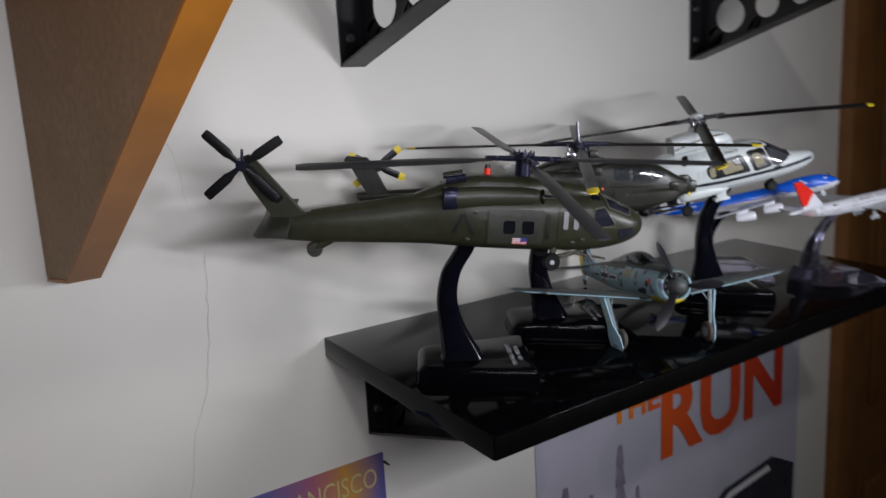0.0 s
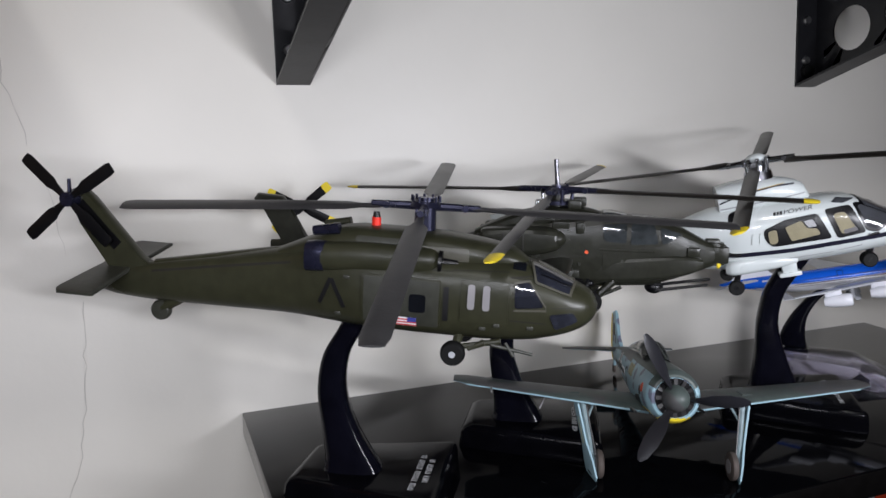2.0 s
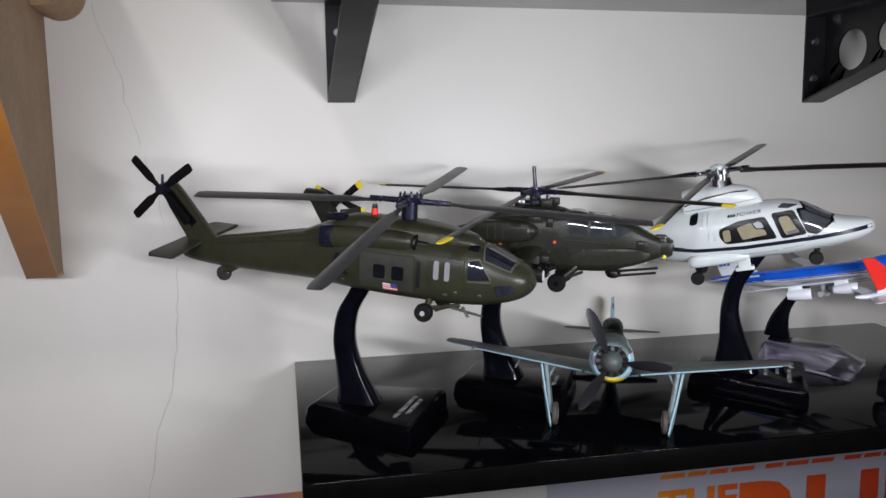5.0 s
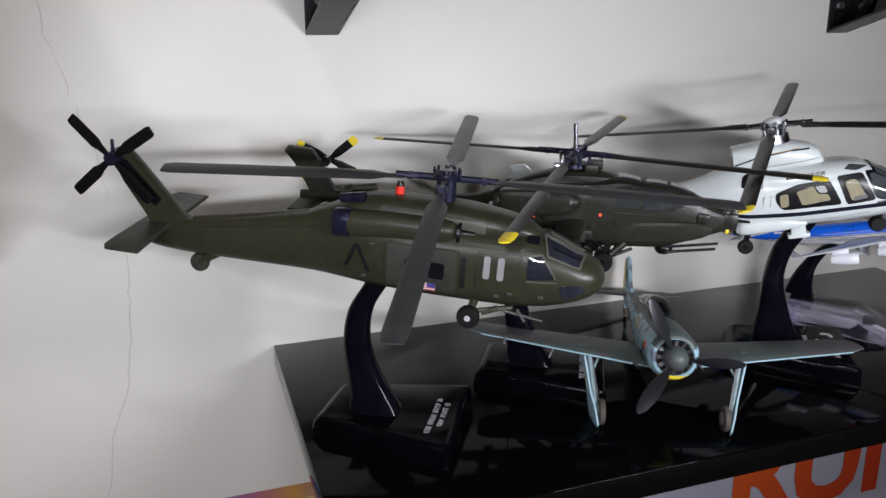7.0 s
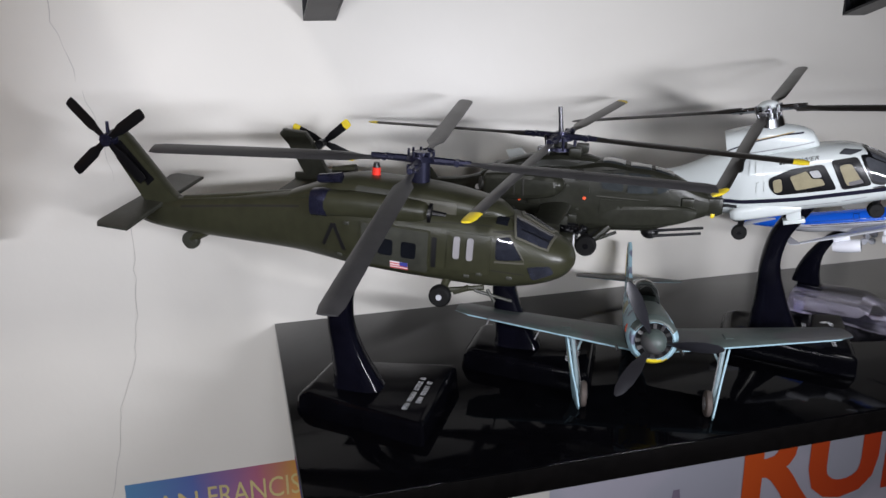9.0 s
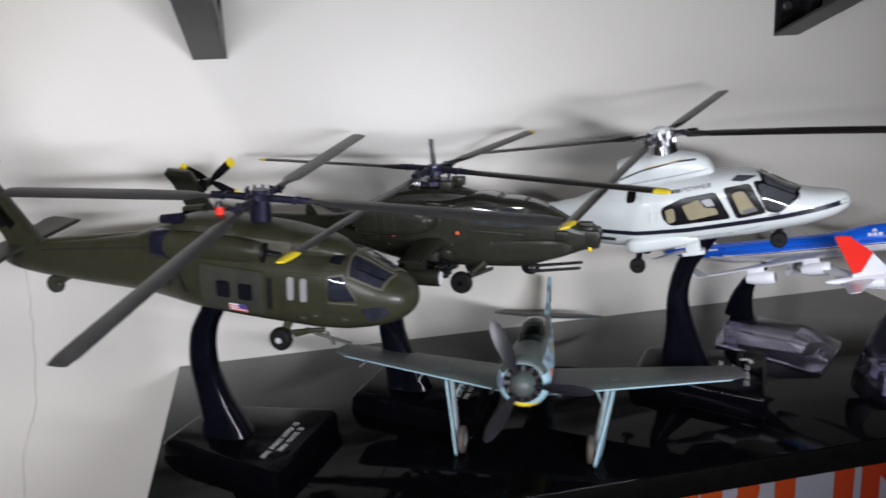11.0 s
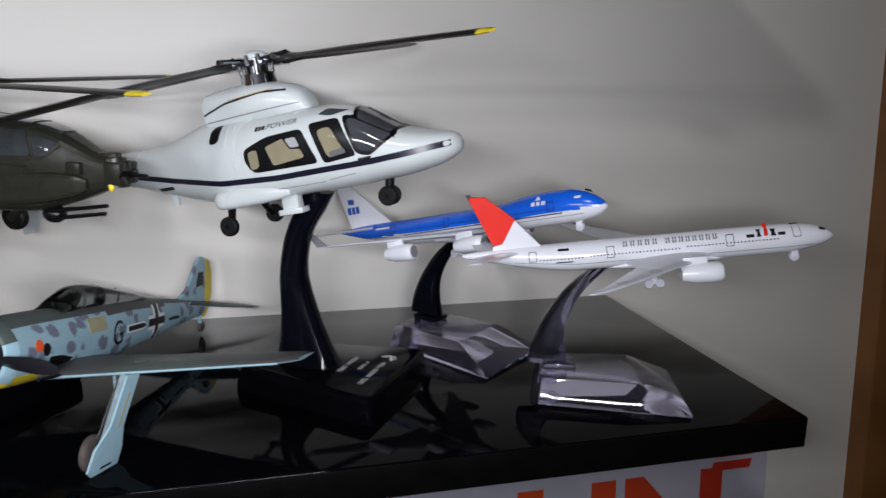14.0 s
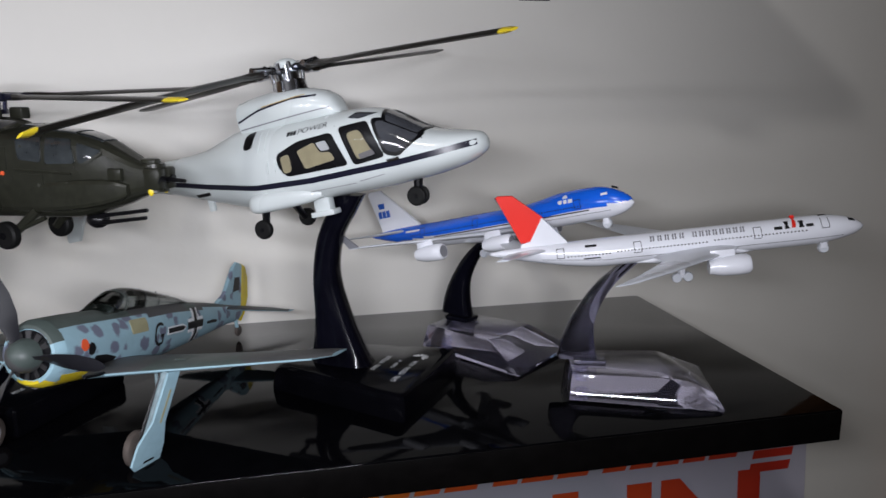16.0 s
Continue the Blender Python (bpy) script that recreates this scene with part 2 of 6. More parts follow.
def plate(bm, outline, thick, origin, u, v, chamfer=0.0):
    """A flat plate: an outline in the (u, v) plane with a thickness on both sides."""
    o, u, v = Vector(origin), Vector(u), Vector(v)
    w = u.cross(v).normalized()
    cx, cy = sum(p[0] for p in outline) / len(outline), sum(p[1] for p in outline) / len(outline)

    def ringat(h, s):
        return [o + u * (cx + (x - cx) * s) + v * (cy + (y - cy) * s) + w * h for x, y in outline]
    h = thick / 2 * u.length
    if chamfer:
        rings = [ringat(-h, 1 - chamfer), ringat(-h * .55, 1), ringat(h * .55, 1), ringat(h, 1 - chamfer)]
    else:
        rings = [ringat(-h, 1), ringat(h, 1)]
    return loft(bm, rings)


def wing(bm, sections, n=18):
    """Wing from sections (lead x, chord, y, z, thickness): an aerofoil ring at each."""
    rings = []
    for lx, ch, y, z, th in sections:
        ring = []
        for k in range(n):
            a = math.tau * k / n
            t = (1 - math.cos(a)) / 2
            half = th * 1.6 * (math.sqrt(max(t, 0)) * (1 - t) + 0.02)
            ring.append((lx - ch * t, y, z + (half if a <= math.pi else -half * 0.6)))
        rings.append(ring)
    return loft(bm, rings)


class Body:
    """A smooth hull from stations (x, top, bottom, half width, squareness), in millimetres."""

    def __init__(self, stations, n=28):
        self.st = [tuple(s) + (2.3,) * (5 - len(s)) for s in sorted(stations)]
        self.n = n

    def at(self, x):
        s = self.st
        x = min(max(x, s[0][0]), s[-1][0])
        for i in range(len(s) - 1):
            if x <= s[i + 1][0]:
                break
        t = (x - s[i][0]) / (s[i + 1][0] - s[i][0])
        out = []
        for k in range(1, 5):
            p1, p2 = s[i][k], s[i + 1][k]
            h = s[i + 1][0] - s[i][0]
            m1 = (s[i + 1][k] - s[max(i - 1, 0)][k]) / (s[i + 1][0] - s[max(i - 1, 0)][0]) * h
            j = min(i + 2, len(s) - 1)
            m2 = (s[j][k] - s[i][k]) / (s[j][0] - s[i][0]) * h
            if p1 == p2:
                m1 = m2 = 0
            t2, t3 = t * t, t * t * t
            out.append((2 * t3 - 3 * t2 + 1) * p1 + (t3 - 2 * t2 + t) * m1 + (-2 * t3 + 3 * t2) * p2 + (t3 - t2) * m2)
        return out

    def point(self, x, ang, lift=0.0):
        top, bot, hw, p = self.at(x)
        c, s = math.cos(ang), math.sin(ang)
        e = 2 / p
        hw, hz = max(hw, 0.05) + lift, max((top - bot) / 2, 0.05) + lift
        return Vector((x, hw * math.copysign(abs(c) ** e, c), (top + bot) / 2 + hz * math.copysign(abs(s) ** e, s))) * MM

    def on_side(self, x, z, side, lift):
        top, bot, hw, p = self.at(x)
        hz = (top - bot) / 2
        r = min(abs((z - (top + bot) / 2) / hz), 0.999)
        return Vector((x, side * (hw * (1 - r ** p) ** (1 / p) + lift), z)) * MM

    def build(self, bm, sub=3):
        xs = []
        for a, b in zip(self.st, self.st[1:]):
            xs += [a[0] + (b[0] - a[0]) * k / sub for k in range(sub)]
        xs.append(self.st[-1][0])
        return loft(bm, [[self.point(x, math.tau * k / self.n) for k in range(self.n)] for x in xs])

    def fan(self, bm, outline, place, rings=4):
        """A slightly raised patch over a convex outline; place(u, v, lift) gives its points."""
        cu, cv = sum(p[0] for p in outline) / len(outline), sum(p[1] for p in outline) / len(outline)
        loops = []
        for k in range(rings + 1):
            f = (k + 0.02) / (rings + 0.02)
            loops.append([place(cu + (u - cu) * f, cv + (v - cv) * f, 0) for u, v in outline])
        skirt = [place(u, v, -0.6) for u, v in outline]
        bm_rings = loops + [skirt]
        return loft(bm, bm_rings)

    def side_patch(self, bm, outline, side=-1, lift=0.25, corner=0.0, rings=4):
        return self.fan(bm, soften(outline, corner), lambda u, v, d: self.on_side(u, v, side, lift + d), rings)

    def wrap_patch(self, bm, outline, lift=0.25, corner=0.0, rings=5):
        """Outline in (x, degrees round the hull; 90 is the top, 180 the right side)."""
        return self.fan(bm, soften(outline, corner), lambda u, v, d: self.point(u, radians(v), lift + d), rings)

    def side_strip(self, bm, pts, width, side=-1, lift=0.2):
        for (x0, z0), (x1, z1) in zip(pts, pts[1:]):
            n = max(1, int(abs(x1 - x0) / 3))
            for k in range(n):
                a, b = k / n, (k + 1) / n
                q = []
                for f, s in ((a, -1), (b, -1), (b, 1), (a, 1)):
                    q.append(self.on_side(x0 + (x1 - x0) * f, z0 + (z1 - z0) * f + s * width / 2, side, lift))
                bm.faces.new([bm.verts.new(p) for p in q])
        return bm


def soften(outline, corner, per_edge=4):
    """Rounds the corners of an outline, and splits its edges."""
    pts, n = [], len(outline)
    for i in range(n):
        a, b, c = Vector(outline[i - 1]), Vector(outline[i]), Vector(outline[(i + 1) % n])
        r = min(corner, (a - b).length * 0.45, (c - b).length * 0.45)
        p, q = b + (a - b).normalized() * r, b + (c - b).normalized() * r
        if r > 0:
            pts += [p.lerp(b, t).lerp(b.lerp(q, t), t) for t in (0, 0.33, 0.67, 1)]
        else:
            pts.append(b)
    out = []
    for i in range(len(pts)):
        a, b = pts[i], pts[(i + 1) % len(pts)]
        k = per_edge if (b - a).length > max(3.0, corner) else 1
        out += [tuple(a.lerp(b, t / k)) for t in range(k)]
    return out


def word(body, bold=0.0):
    """The outline of a word in the built-in font, as points in a unit square and faces."""
    cu = bpy.data.curves.new("word", "FONT")
    cu.body, cu.size, cu.resolution_u, cu.offset = body, 1.0, 3, bold
    ob = new("word", cu)
    me = bpy.data.meshes.new_from_object(ob.evaluated_get(bpy.context.evaluated_depsgraph_get()))
    vs, fs = [Vector(v.co) for v in me.vertices], [tuple(p.vertices) for p in me.polygons]
    bpy.data.objects.remove(ob)
    bpy.data.meshes.remove(me)
    x0, x1 = min(v.x for v in vs), max(v.x for v in vs)
    y0, y1 = min(v.y for v in vs), max(v.y for v in vs)
    return [((v.x - x0) / (x1 - x0), (v.y - y0) / (y1 - y0)) for v in vs], fs


def letter_parts(body, material, parent, place, bold=0.0):
    """One flat part for each letter of a word; place(u, v) lays out its unit rectangle."""
    pts, faces = word(body, bold)
    root = list(range(len(pts)))

    def find(i):
        while root[i] != i:
            i = root[i]
        return i
    for f in faces:
        for k in f[1:]:
            root[find(k)] = find(f[0])
    groups = {}
    for f in faces:
        groups.setdefault(find(f[0]), []).append(f)
    for fs in groups.values():
        bm = fresh()
        made = {}
        for f in fs:
            for i in f:
                if i not in made:
                    made[i] = bm.verts.new(place(*pts[i]))
            bm.faces.new([made[i] for i in f])
        part("letter", bm, material, parent)


def blade_part(parent, ang, tip_z, radius, chord, root, material, tip_material=None, tip_len=9.0, thick=1.3, lift=0.0, pitch=3.0):
    """A rotor blade from the hub outwards, in millimetres, tapering in thickness, with a swept tip."""
    a = radians(ang)
    d, s = Vector((math.cos(a), math.sin(a), 0)), Vector((-math.sin(a), math.cos(a), 0))

    def section(r, c, th, shift=0.0):
        z = lift + (tip_z - lift * .5) * (r / radius) ** 1.15
        pts = []
        for k in range(8):
            t = math.tau * k / 8
            u, v = c / 2 * math.cos(t) + shift, th / 2 * math.sin(t)
            tw = radians(pitch) * min(1.0, max(0.0, (r - root - 4) / 14))
            pts.append((d * r + s * (u * math.cos(tw) - v * math.sin(tw)) + Vector((0, 0, z + u * math.sin(tw) + v * math.cos(tw)))) * MM)
        return pts
    bm = fresh()
    cut = radius - tip_len if tip_material else radius
    rs = [(root, chord * .34, thick * 1.7), (root + 8, chord * .4, thick * 1.6), (root + 15, chord, thick)]
    rs += [(r, chord, thick) for r in (radius * .45, radius * .7) if r > root + 16]
    if tip_material is None:
        rs += [(radius - 5, chord, thick), (radius, chord * .8, thick * .6)]
    else:
        rs += [(cut, chord, thick)]
    loft(bm, [section(*q) for q in rs])
    ob = part("blade", bm, material, parent)
    if tip_material:
        bm = fresh()
        loft(bm, [section(cut, chord * 1.01, thick * 1.05), section(radius - 3, chord, thick), section(radius, chord * .7, thick * .5)])
        part("blade_tip", bm, tip_material, ob, "yellow painted blade tip")
    return ob


def heading_pose(x, y, z, heading, pitch=0.0, roll=0.0):
    return TURNED @ Matrix.Translation((x, y, z)) @ pose(0, 0, 0, 0, 0, heading) @ pose(0, 0, 0, 0, -pitch, 0) @ pose(0, 0, 0, roll)


# ---- the room ----
def structure(name, bm, material, label, category, m=None):
    ob = part(name, bm, material, None)
    if m is not None:
        ob.matrix_world = m
    return tagged(ob, label, category, kind="structure")


X0, X1, Y1, TOP = -1.7, 1.75, -2.7, 2.6
DOOR0, DOOR1, DOORTOP = 0.80, 1.58, 2.06
bm = fresh()
outline = [(X0, 0), (DOOR0, 0), (DOOR0, DOORTOP), (DOOR1, DOORTOP), (DOOR1, 0), (X1, 0), (X1, TOP), (X0, TOP)]
loft(bm, [[(x, y, z) for x, z in outline] for y in (0.0, 0.12)])
structure("wall_north", bm, WALL, "cream painted plaster wall with hairline cracks", "wall")
# walls out of view, coloured dark so they bounce less light onto the shelf
structure("wall_south", box(fresh(), X0, X1, Y1 - 0.12, Y1, 0, TOP), DIMWALL, "unseen plaster wall, darkened to limit bounced light", "wall")
structure("wall_west", box(fresh(), X0 - 0.12, X0, Y1 - 0.12, 0.12, 0, TOP), DIMWALL, "unseen plaster wall, darkened to limit bounced light", "wall")
structure("wall_east", box(fresh(), X1, X1 + 0.12, Y1 - 0.12, 0.12, 0, TOP), DIMWALL, "unseen plaster wall, darkened to limit bounced light", "wall")
structure("floor", box(fresh(), X0 - 0.12, X1 + 0.12, Y1 - 0.12, 0.12, -0.1, 0), FLOORM, "unseen tiled floor of the room in a darkened beige", "floor")
structure("ceiling", box(fresh(), X0 - 0.12, X1 + 0.12, Y1 - 0.12, 0.12, TOP, TOP + 0.1), CEIL, "white painted ceiling", "ceiling")
door = thing("door_1", pose(DOOR0, 0, 0), "brown stained wooden door closed in its frame", "door", kind="structure")
bm = box(fresh(), 0.006, DOOR1 - DOOR0 - 0.006, 0.03, 0.07, 0.005, DOORTOP - 0.006, 0.002)
slab = part("door_leaf", bm, DOORWOOD, door)
for z0, z1 in ((0.15, 0.95), (1.08, 1.92)):
    part("door_panel", box(fresh(), 0.12, DOOR1 - DOOR0 - 0.12, 0.022, 0.03, z0, z1, 0.004), DOORWOOD, door)
part("door_frame", box(fresh(), -0.056, 0.004, -0.018, 0.012, 0, DOORTOP + 0.05, 0.003), DOORWOOD, door)
part("door_frame", box(fresh(), DOOR1 - DOOR0 - 0.004, DOOR1 - DOOR0 + 0.056, -0.018, 0.012, 0, DOORTOP + 0.05, 0.003), DOORWOOD, door)
part("door_frame", box(fresh(), 0.004, DOOR1 - DOOR0 - 0.004, -0.018, 0.012, DOORTOP - 0.002, DOORTOP + 0.05, 0.003), DOORWOOD, door)

lamp = thing("ceiling_lamp", pose(-0.42, -1.25, 2.6), "round white ceiling lamp switched on", "lamp")
part("lamp_base", rod(fresh(), (0, 0, 0), (0, 0, -0.03), 0.06, n=32), CEIL, lamp)
part("lamp_disc", rod(fresh(), (0, 0, -0.03), (0, 0, -0.118), 0.062, 0.066, n=32), mat("lamp_glass", (0.9, 0.88, 0.82), 0.4, emit=2.0), lamp, "glowing white glass shade")


def crack(pts, width):
    """A hairline crack that wanders between a few places on the wall."""
    bm = fresh()
    path = []
    for (x0, z0), (x1, z1) in zip(pts, pts[1:]):
        n = max(2, int(math.hypot(x1 - x0, z1 - z0) / 0.006))
        for k in range(n):
            t = k / n
            path.append((x0 + (x1 - x0) * t + random.uniform(-1, 1) * 0.0011, z0 + (z1 - z0) * t, width * random.uniform(0.35, 1.0)))
    path.append((*pts[-1], width * 0.3))
    for (xa, za, wa), (xb, zb, wb) in zip(path, path[1:]):
        bm.faces.new([bm.verts.new((x, -0.0004, z)) for x, z in ((xa - wa, za), (xa + wa, za), (xb + wb, zb), (xb - wb, zb))])
    return structure("wall_crack", bm, CRACK, "fine hairline crack in the plaster", "crack")


crack([(-0.131, 1.668), (-0.127, 1.651), (-0.114, 1.618), (-0.113, 1.600), (-0.106, 1.580), (-0.104, 1.566)], 0.00026)
crack([(-0.083, 1.478), (-0.085, 1.441), (-0.086, 1.422), (-0.091, 1.388), (-0.104, 1.352), (-0.110, 1.318), (-0.118, 1.285)], 0.00024)
crack([(-0.102, 1.560), (-0.094, 1.535), (-0.090, 1.505)], 0.00018)


# ---- shelves and brackets ----
def bracket(x, z_tip, z_top, sag, group):
    """A pressed steel channel bracket, open to one side, with a row of shrinking round holes."""
    b = thing("shelf_bracket", pose(x, 0, z_top), "black pressed steel shelf bracket with round holes", "bracket", group)
    drop, deep, w, t = z_top - z_tip, 0.193, 0.0205, 0.0018
    sl = math.tan(radians(sag))
    tip, end = -drop, -0.016

    def edge(y):
        return tip + (end - tip) * (-y / deep)
    cells = [(-0.034, 0.0165), (-0.074, 0.0125), (-0.108, 0.0095), (-0.136, 0.007)]
    bounds = [-0.010, -0.0545, -0.092, -0.1225, -0.152]
    bm = fresh()

    def quad(pts):
        loft(bm, [[(xx, y, z) for y, z in pts] for xx in (w - t, w)])
    for (yc, r), ya, yb in zip(cells, bounds, bounds[1:]):
        zc = (edge(yc) + yc * sl) / 2 - 0.0005
        n = 24
        circ = [(yc + r * math.cos(k * math.tau / n), zc + r * math.sin(k * math.tau / n)) for k in range(n)]
        rim = []
        for k in range(n):
            c, s = math.cos(k * math.tau / n), math.sin(k * math.tau / n)
            f = 1e9
            if c > 1e-6: f = min(f, (ya - yc) / c)
            if c < -1e-6: f = min(f, (yb - yc) / c)
            # meet the sloped lower edge and the upper edge
            k0, m0 = (end - tip) / -deep, tip
            den = s - k0 * c
            if den < -1e-6: f = min(f, (m0 + k0 * yc - zc) / den)
            den = s - sl * c
            if den > 1e-6: f = min(f, (sl * yc - zc) / den)
            rim.append((yc + c * f, zc + s * f))
        corners = [(ya, edge(ya)), (ya, ya * sl), (yb, edge(yb)), (yb, yb * sl)]
        for cy, cz in corners:
            k = min(range(n), key=lambda i: (rim[i][0] - cy) ** 2 + (rim[i][1] - cz) ** 2)
            rim[k] = (cy, cz)
        for k in range(n):
            j = (k + 1) % n
            loft(bm, [[(xx, *p) for p in (circ[k], circ[j], rim[j], rim[k])] for xx in (w - t, w)])
    quad([(0, tip), (0, 0), (-0.010, -0.010 * sl), (-0.010, edge(-0.010))])
    quad([(-0.152, edge(-0.152)), (-0.152, -0.152 * sl), (-deep, -deep * sl), (-deep, end)])
    part("web_plate", bm, STEEL, b)
    fl = fresh()
    loft(fl, [[(xx, y, z) for y, z in ((0, tip), (0, tip + t), (-deep, end + t), (-deep, end))] for xx in (0, w - t)])
    part("front_flange", fl, STEEL, b)
    part("wall_flange", box(fresh(), 0, w - t, -t, 0, tip + t, 0), STEEL, b)
    fl = fresh()
    loft(fl, [[(xx, y, z) for y, z in ((-t, -t), (-t, 0), (-deep, -deep * sl), (-deep, -deep * sl - t))] for xx in (0, w - t)])
    part("top_flange", fl, STEEL, b)
    for z in (-drop * 0.72, -drop * 0.30):
        part("screw", rod(fresh(), (w * .42, -t, z), (w * .42, -t - 0.0022, z), 0.0036, 0.0028, 10), SCREW, b, "zinc screw head")
    bm = rod(fresh(), (w * .42, -t, tip + 0.012), (w * .42, -t - 0.004, tip + 0.012), 0.005, 0.005, 12)
    part("rubber_plug", bm, RUBBER, b, "black round plug")
    return b


def shelf_board(name, m, label, x1=0.524):
    s = thing(name, m, label, "shelf")
    part("board", box(fresh(), 0.0, x1, -0.2014, 0.0, -0.015, 0.0, 0.0006), LAMINATE, s, sharp=60)
    part("edge_band", box(fresh(), 0.0004, x1 - 0.0004, -0.2022, -0.2015, -0.0146, -0.0004, 0.0002), EDGEBAND, s, "matt black edge band")
    return s


shelf_board("wall_shelf", TURNED @ pose(0, 0, 1.4), "glossy black laminated shelf board carrying model aircraft")
shelf_board("wall_shelf", pose(-0.007, 0, 1.672 + 0.015), "glossy black laminated shelf board fixed higher on the wall")
for x in (0.032, 0.438):
    bracket(x, 1.599, 1.672, 0.0, "shelf brackets")
for x in (0.032, 0.438):
    bracket(x, 1.312, 1.3848, SAG, "shelf brackets")

# the wooden shelf beside it
wb = thing("wooden_bracket", pose(-0.171, 0, 1.479) @ pose(0, 0, 0, 0, 0, 8), "triangular plywood bracket with orange stained front edge", "bracket")
prof = [(0, 0), (-0.036, 0.003), (-0.325, 0.211), (0, 0.211)]
bm = fresh()
loft(bm, [[(x, y, z) for y, z in prof] for x in (-0.009, 0.009)])
part("side_panel", bm, PLY, wb)
bm = fresh()
loft(bm, [[(x, y, z) for y, z in ((-0.002, -0.0022), (-0.0375, 0.0008), (-0.3265, 0.209), (-0.3253, 0.2105), (-0.0362, 0.0028), (-0.002, -0.0002))] for x in (-0.0094, 0.0094)])
part("front_edge", bm, STAIN, wb, "orange stained front edge")
ws = thing("wooden_shelf", pose(-0.60, 0, 1.6905), "orange stained wooden shelf board with wall cleat", "shelf")
part("board", box(fresh(), 0, 0.475, -0.335, -0.001, 0, 0.018, 0.001), STAIN, ws)
part("cleat", box(fresh(), 0, 0.413, -0.02, -0.001, -0.052, 0, 0.001), STAIN, ws)
part("rounded_cleat", rod(fresh(), (0.449, -0.001, -0.018), (0.449, -0.06, -0.018), 0.0175, n=24), PLY, ws, "round raw wooden cleat")

# ---- posters ----
PAPER = mat("poster_paper_grey_violet", (0.52, 0.50, 0.58), 0.3, var=0.05, scale=12, second=(0.46, 0.46, 0.53), second_scale=6, second_cut=0.5)
TREEINK = mat("violet_grey_print", (0.27, 0.22, 0.30), 0.35, var=0.2, scale=60)
CARINK = mat("dark_car_print", (0.035, 0.037, 0.05), 0.3, var=0.3, scale=50)


def ink_ramp(name, stops, span, axis=0):
    """Printed colours that run across a poster."""
    m = bpy.data.materials.new(name)
    m.use_nodes = True
    nt = m.node_tree
    tc, sep = nt.nodes.new("ShaderNodeTexCoord"), nt.nodes.new("ShaderNodeSeparateXYZ")
    r, mr, nz = nt.nodes.new("ShaderNodeValToRGB"), nt.nodes.new("ShaderNodeMapRange"), nt.nodes.new("ShaderNodeTexNoise")
    nz.inputs["Scale"].default_value = 30
    nt.links.new(tc.outputs["Object"], sep.inputs[0])
    nt.links.new(tc.outputs["Object"], nz.inputs["Vector"])
    add = nt.nodes.new("ShaderNodeMath")
    add.operation = "MULTIPLY_ADD"
    add.inputs[1].default_value = (span[1] - span[0]) * 0.12
    nt.links.new(nz.outputs["Fac"], add.inputs[0])
    nt.links.new(sep.outputs[axis], add.inputs[2])
    nt.links.new(add.outputs[0], mr.inputs["Value"])
    mr.inputs["From Min"].default_value, mr.inputs["From Max"].default_value = span
    nt.links.new(mr.outputs[0], r.inputs[0])
    while len(r.color_ramp.elements) < len(stops):
        r.color_ramp.elements.new(0.5)
    for e, (p, c) in zip(r.color_ramp.elements, stops):
        e.position, e.color = p, (*c, 1)
    b = nt.nodes["Principled BSDF"]
    b.inputs["Roughness"].default_value = 0.3
    nt.links.new(r.outputs[0], b.inputs["Base Color"])
    return m


TITLE = ink_ramp("yellow_to_red_ink", [(0, (0.80, 0.42, 0.02)), (0.25, (0.80, 0.33, 0.02)), (0.42, (0.72, 0.11, 0.02)), (1, (0.55, 0.035, 0.02))], (0.0, 0.46))
SFINK = ink_ramp("dusk_sky_ink", [(0, (0.10, 0.26, 0.42)), (0.35, (0.10, 0.14, 0.36)), (0.62, (0.40, 0.13, 0.20)), (0.8, (0.55, 0.28, 0.06)), (1, (0.10, 0.10, 0.30))], (0.0, 0.16))
SFTEXT = mat("pale_gold_lettering", (0.55, 0.47, 0.22), 0.4)


def sheet(w, h, z=-0.0006, n=10):
    """A paper sheet with a slight wave, hanging down from its top edge."""
    bm = fresh()
    rows = [[bm.verts.new((w * i / n, -0.0008 - 0.0006 * math.sin(3.1 * i / n + j) ** 2, -h * j / n)) for i in range(n + 1)] for j in range(n + 1)]
    for a, b in zip(rows, rows[1:]):
        for i in range(n):
            bm.faces.new((a[i], b[i], b[i + 1], a[i + 1]))
    back = [bm.verts.new(p) for p in ((0, -0.0002, 0), (w, -0.0002, 0), (w, -0.0002, -h), (0, -0.0002, -h))]
    bm.faces.new(back)
    return bm


def ink(bm, pts, lift=-0.0019):
    bm.faces.new([bm.verts.new((x, lift, z)) for x, z in pts])
    return bm


PX, PZ = 0.208, 1.340
poster = thing("poster", pose(PX, 0, PZ), "pale violet car game poster with orange red title", "poster")
bm = sheet(0.459, 0.58)
bmesh.ops.translate(bm, vec=(0, 0, -0.041), verts=bm.verts)
part("paper_sheet", bm, PAPER, poster)
letter_parts("THE", TITLE, poster, lambda u, v: Vector((0.103 + 0.078 * u, -0.0021, -0.106 + 0.0265 * v)), 0.035)
letter_parts("RUN", TITLE, poster, lambda u, v: Vector((0.183 + 0.236 * u, -0.0021, -0.170 + 0.090 * v)), 0.035)
widths = (5, 4, 4, 5, 0, 4, 5, 5, 0, 4, 4, 4, 4, 5, 0, 7)
unit = (0.446 - 0.104 - 0.024) / sum(widths)
x = 0.104
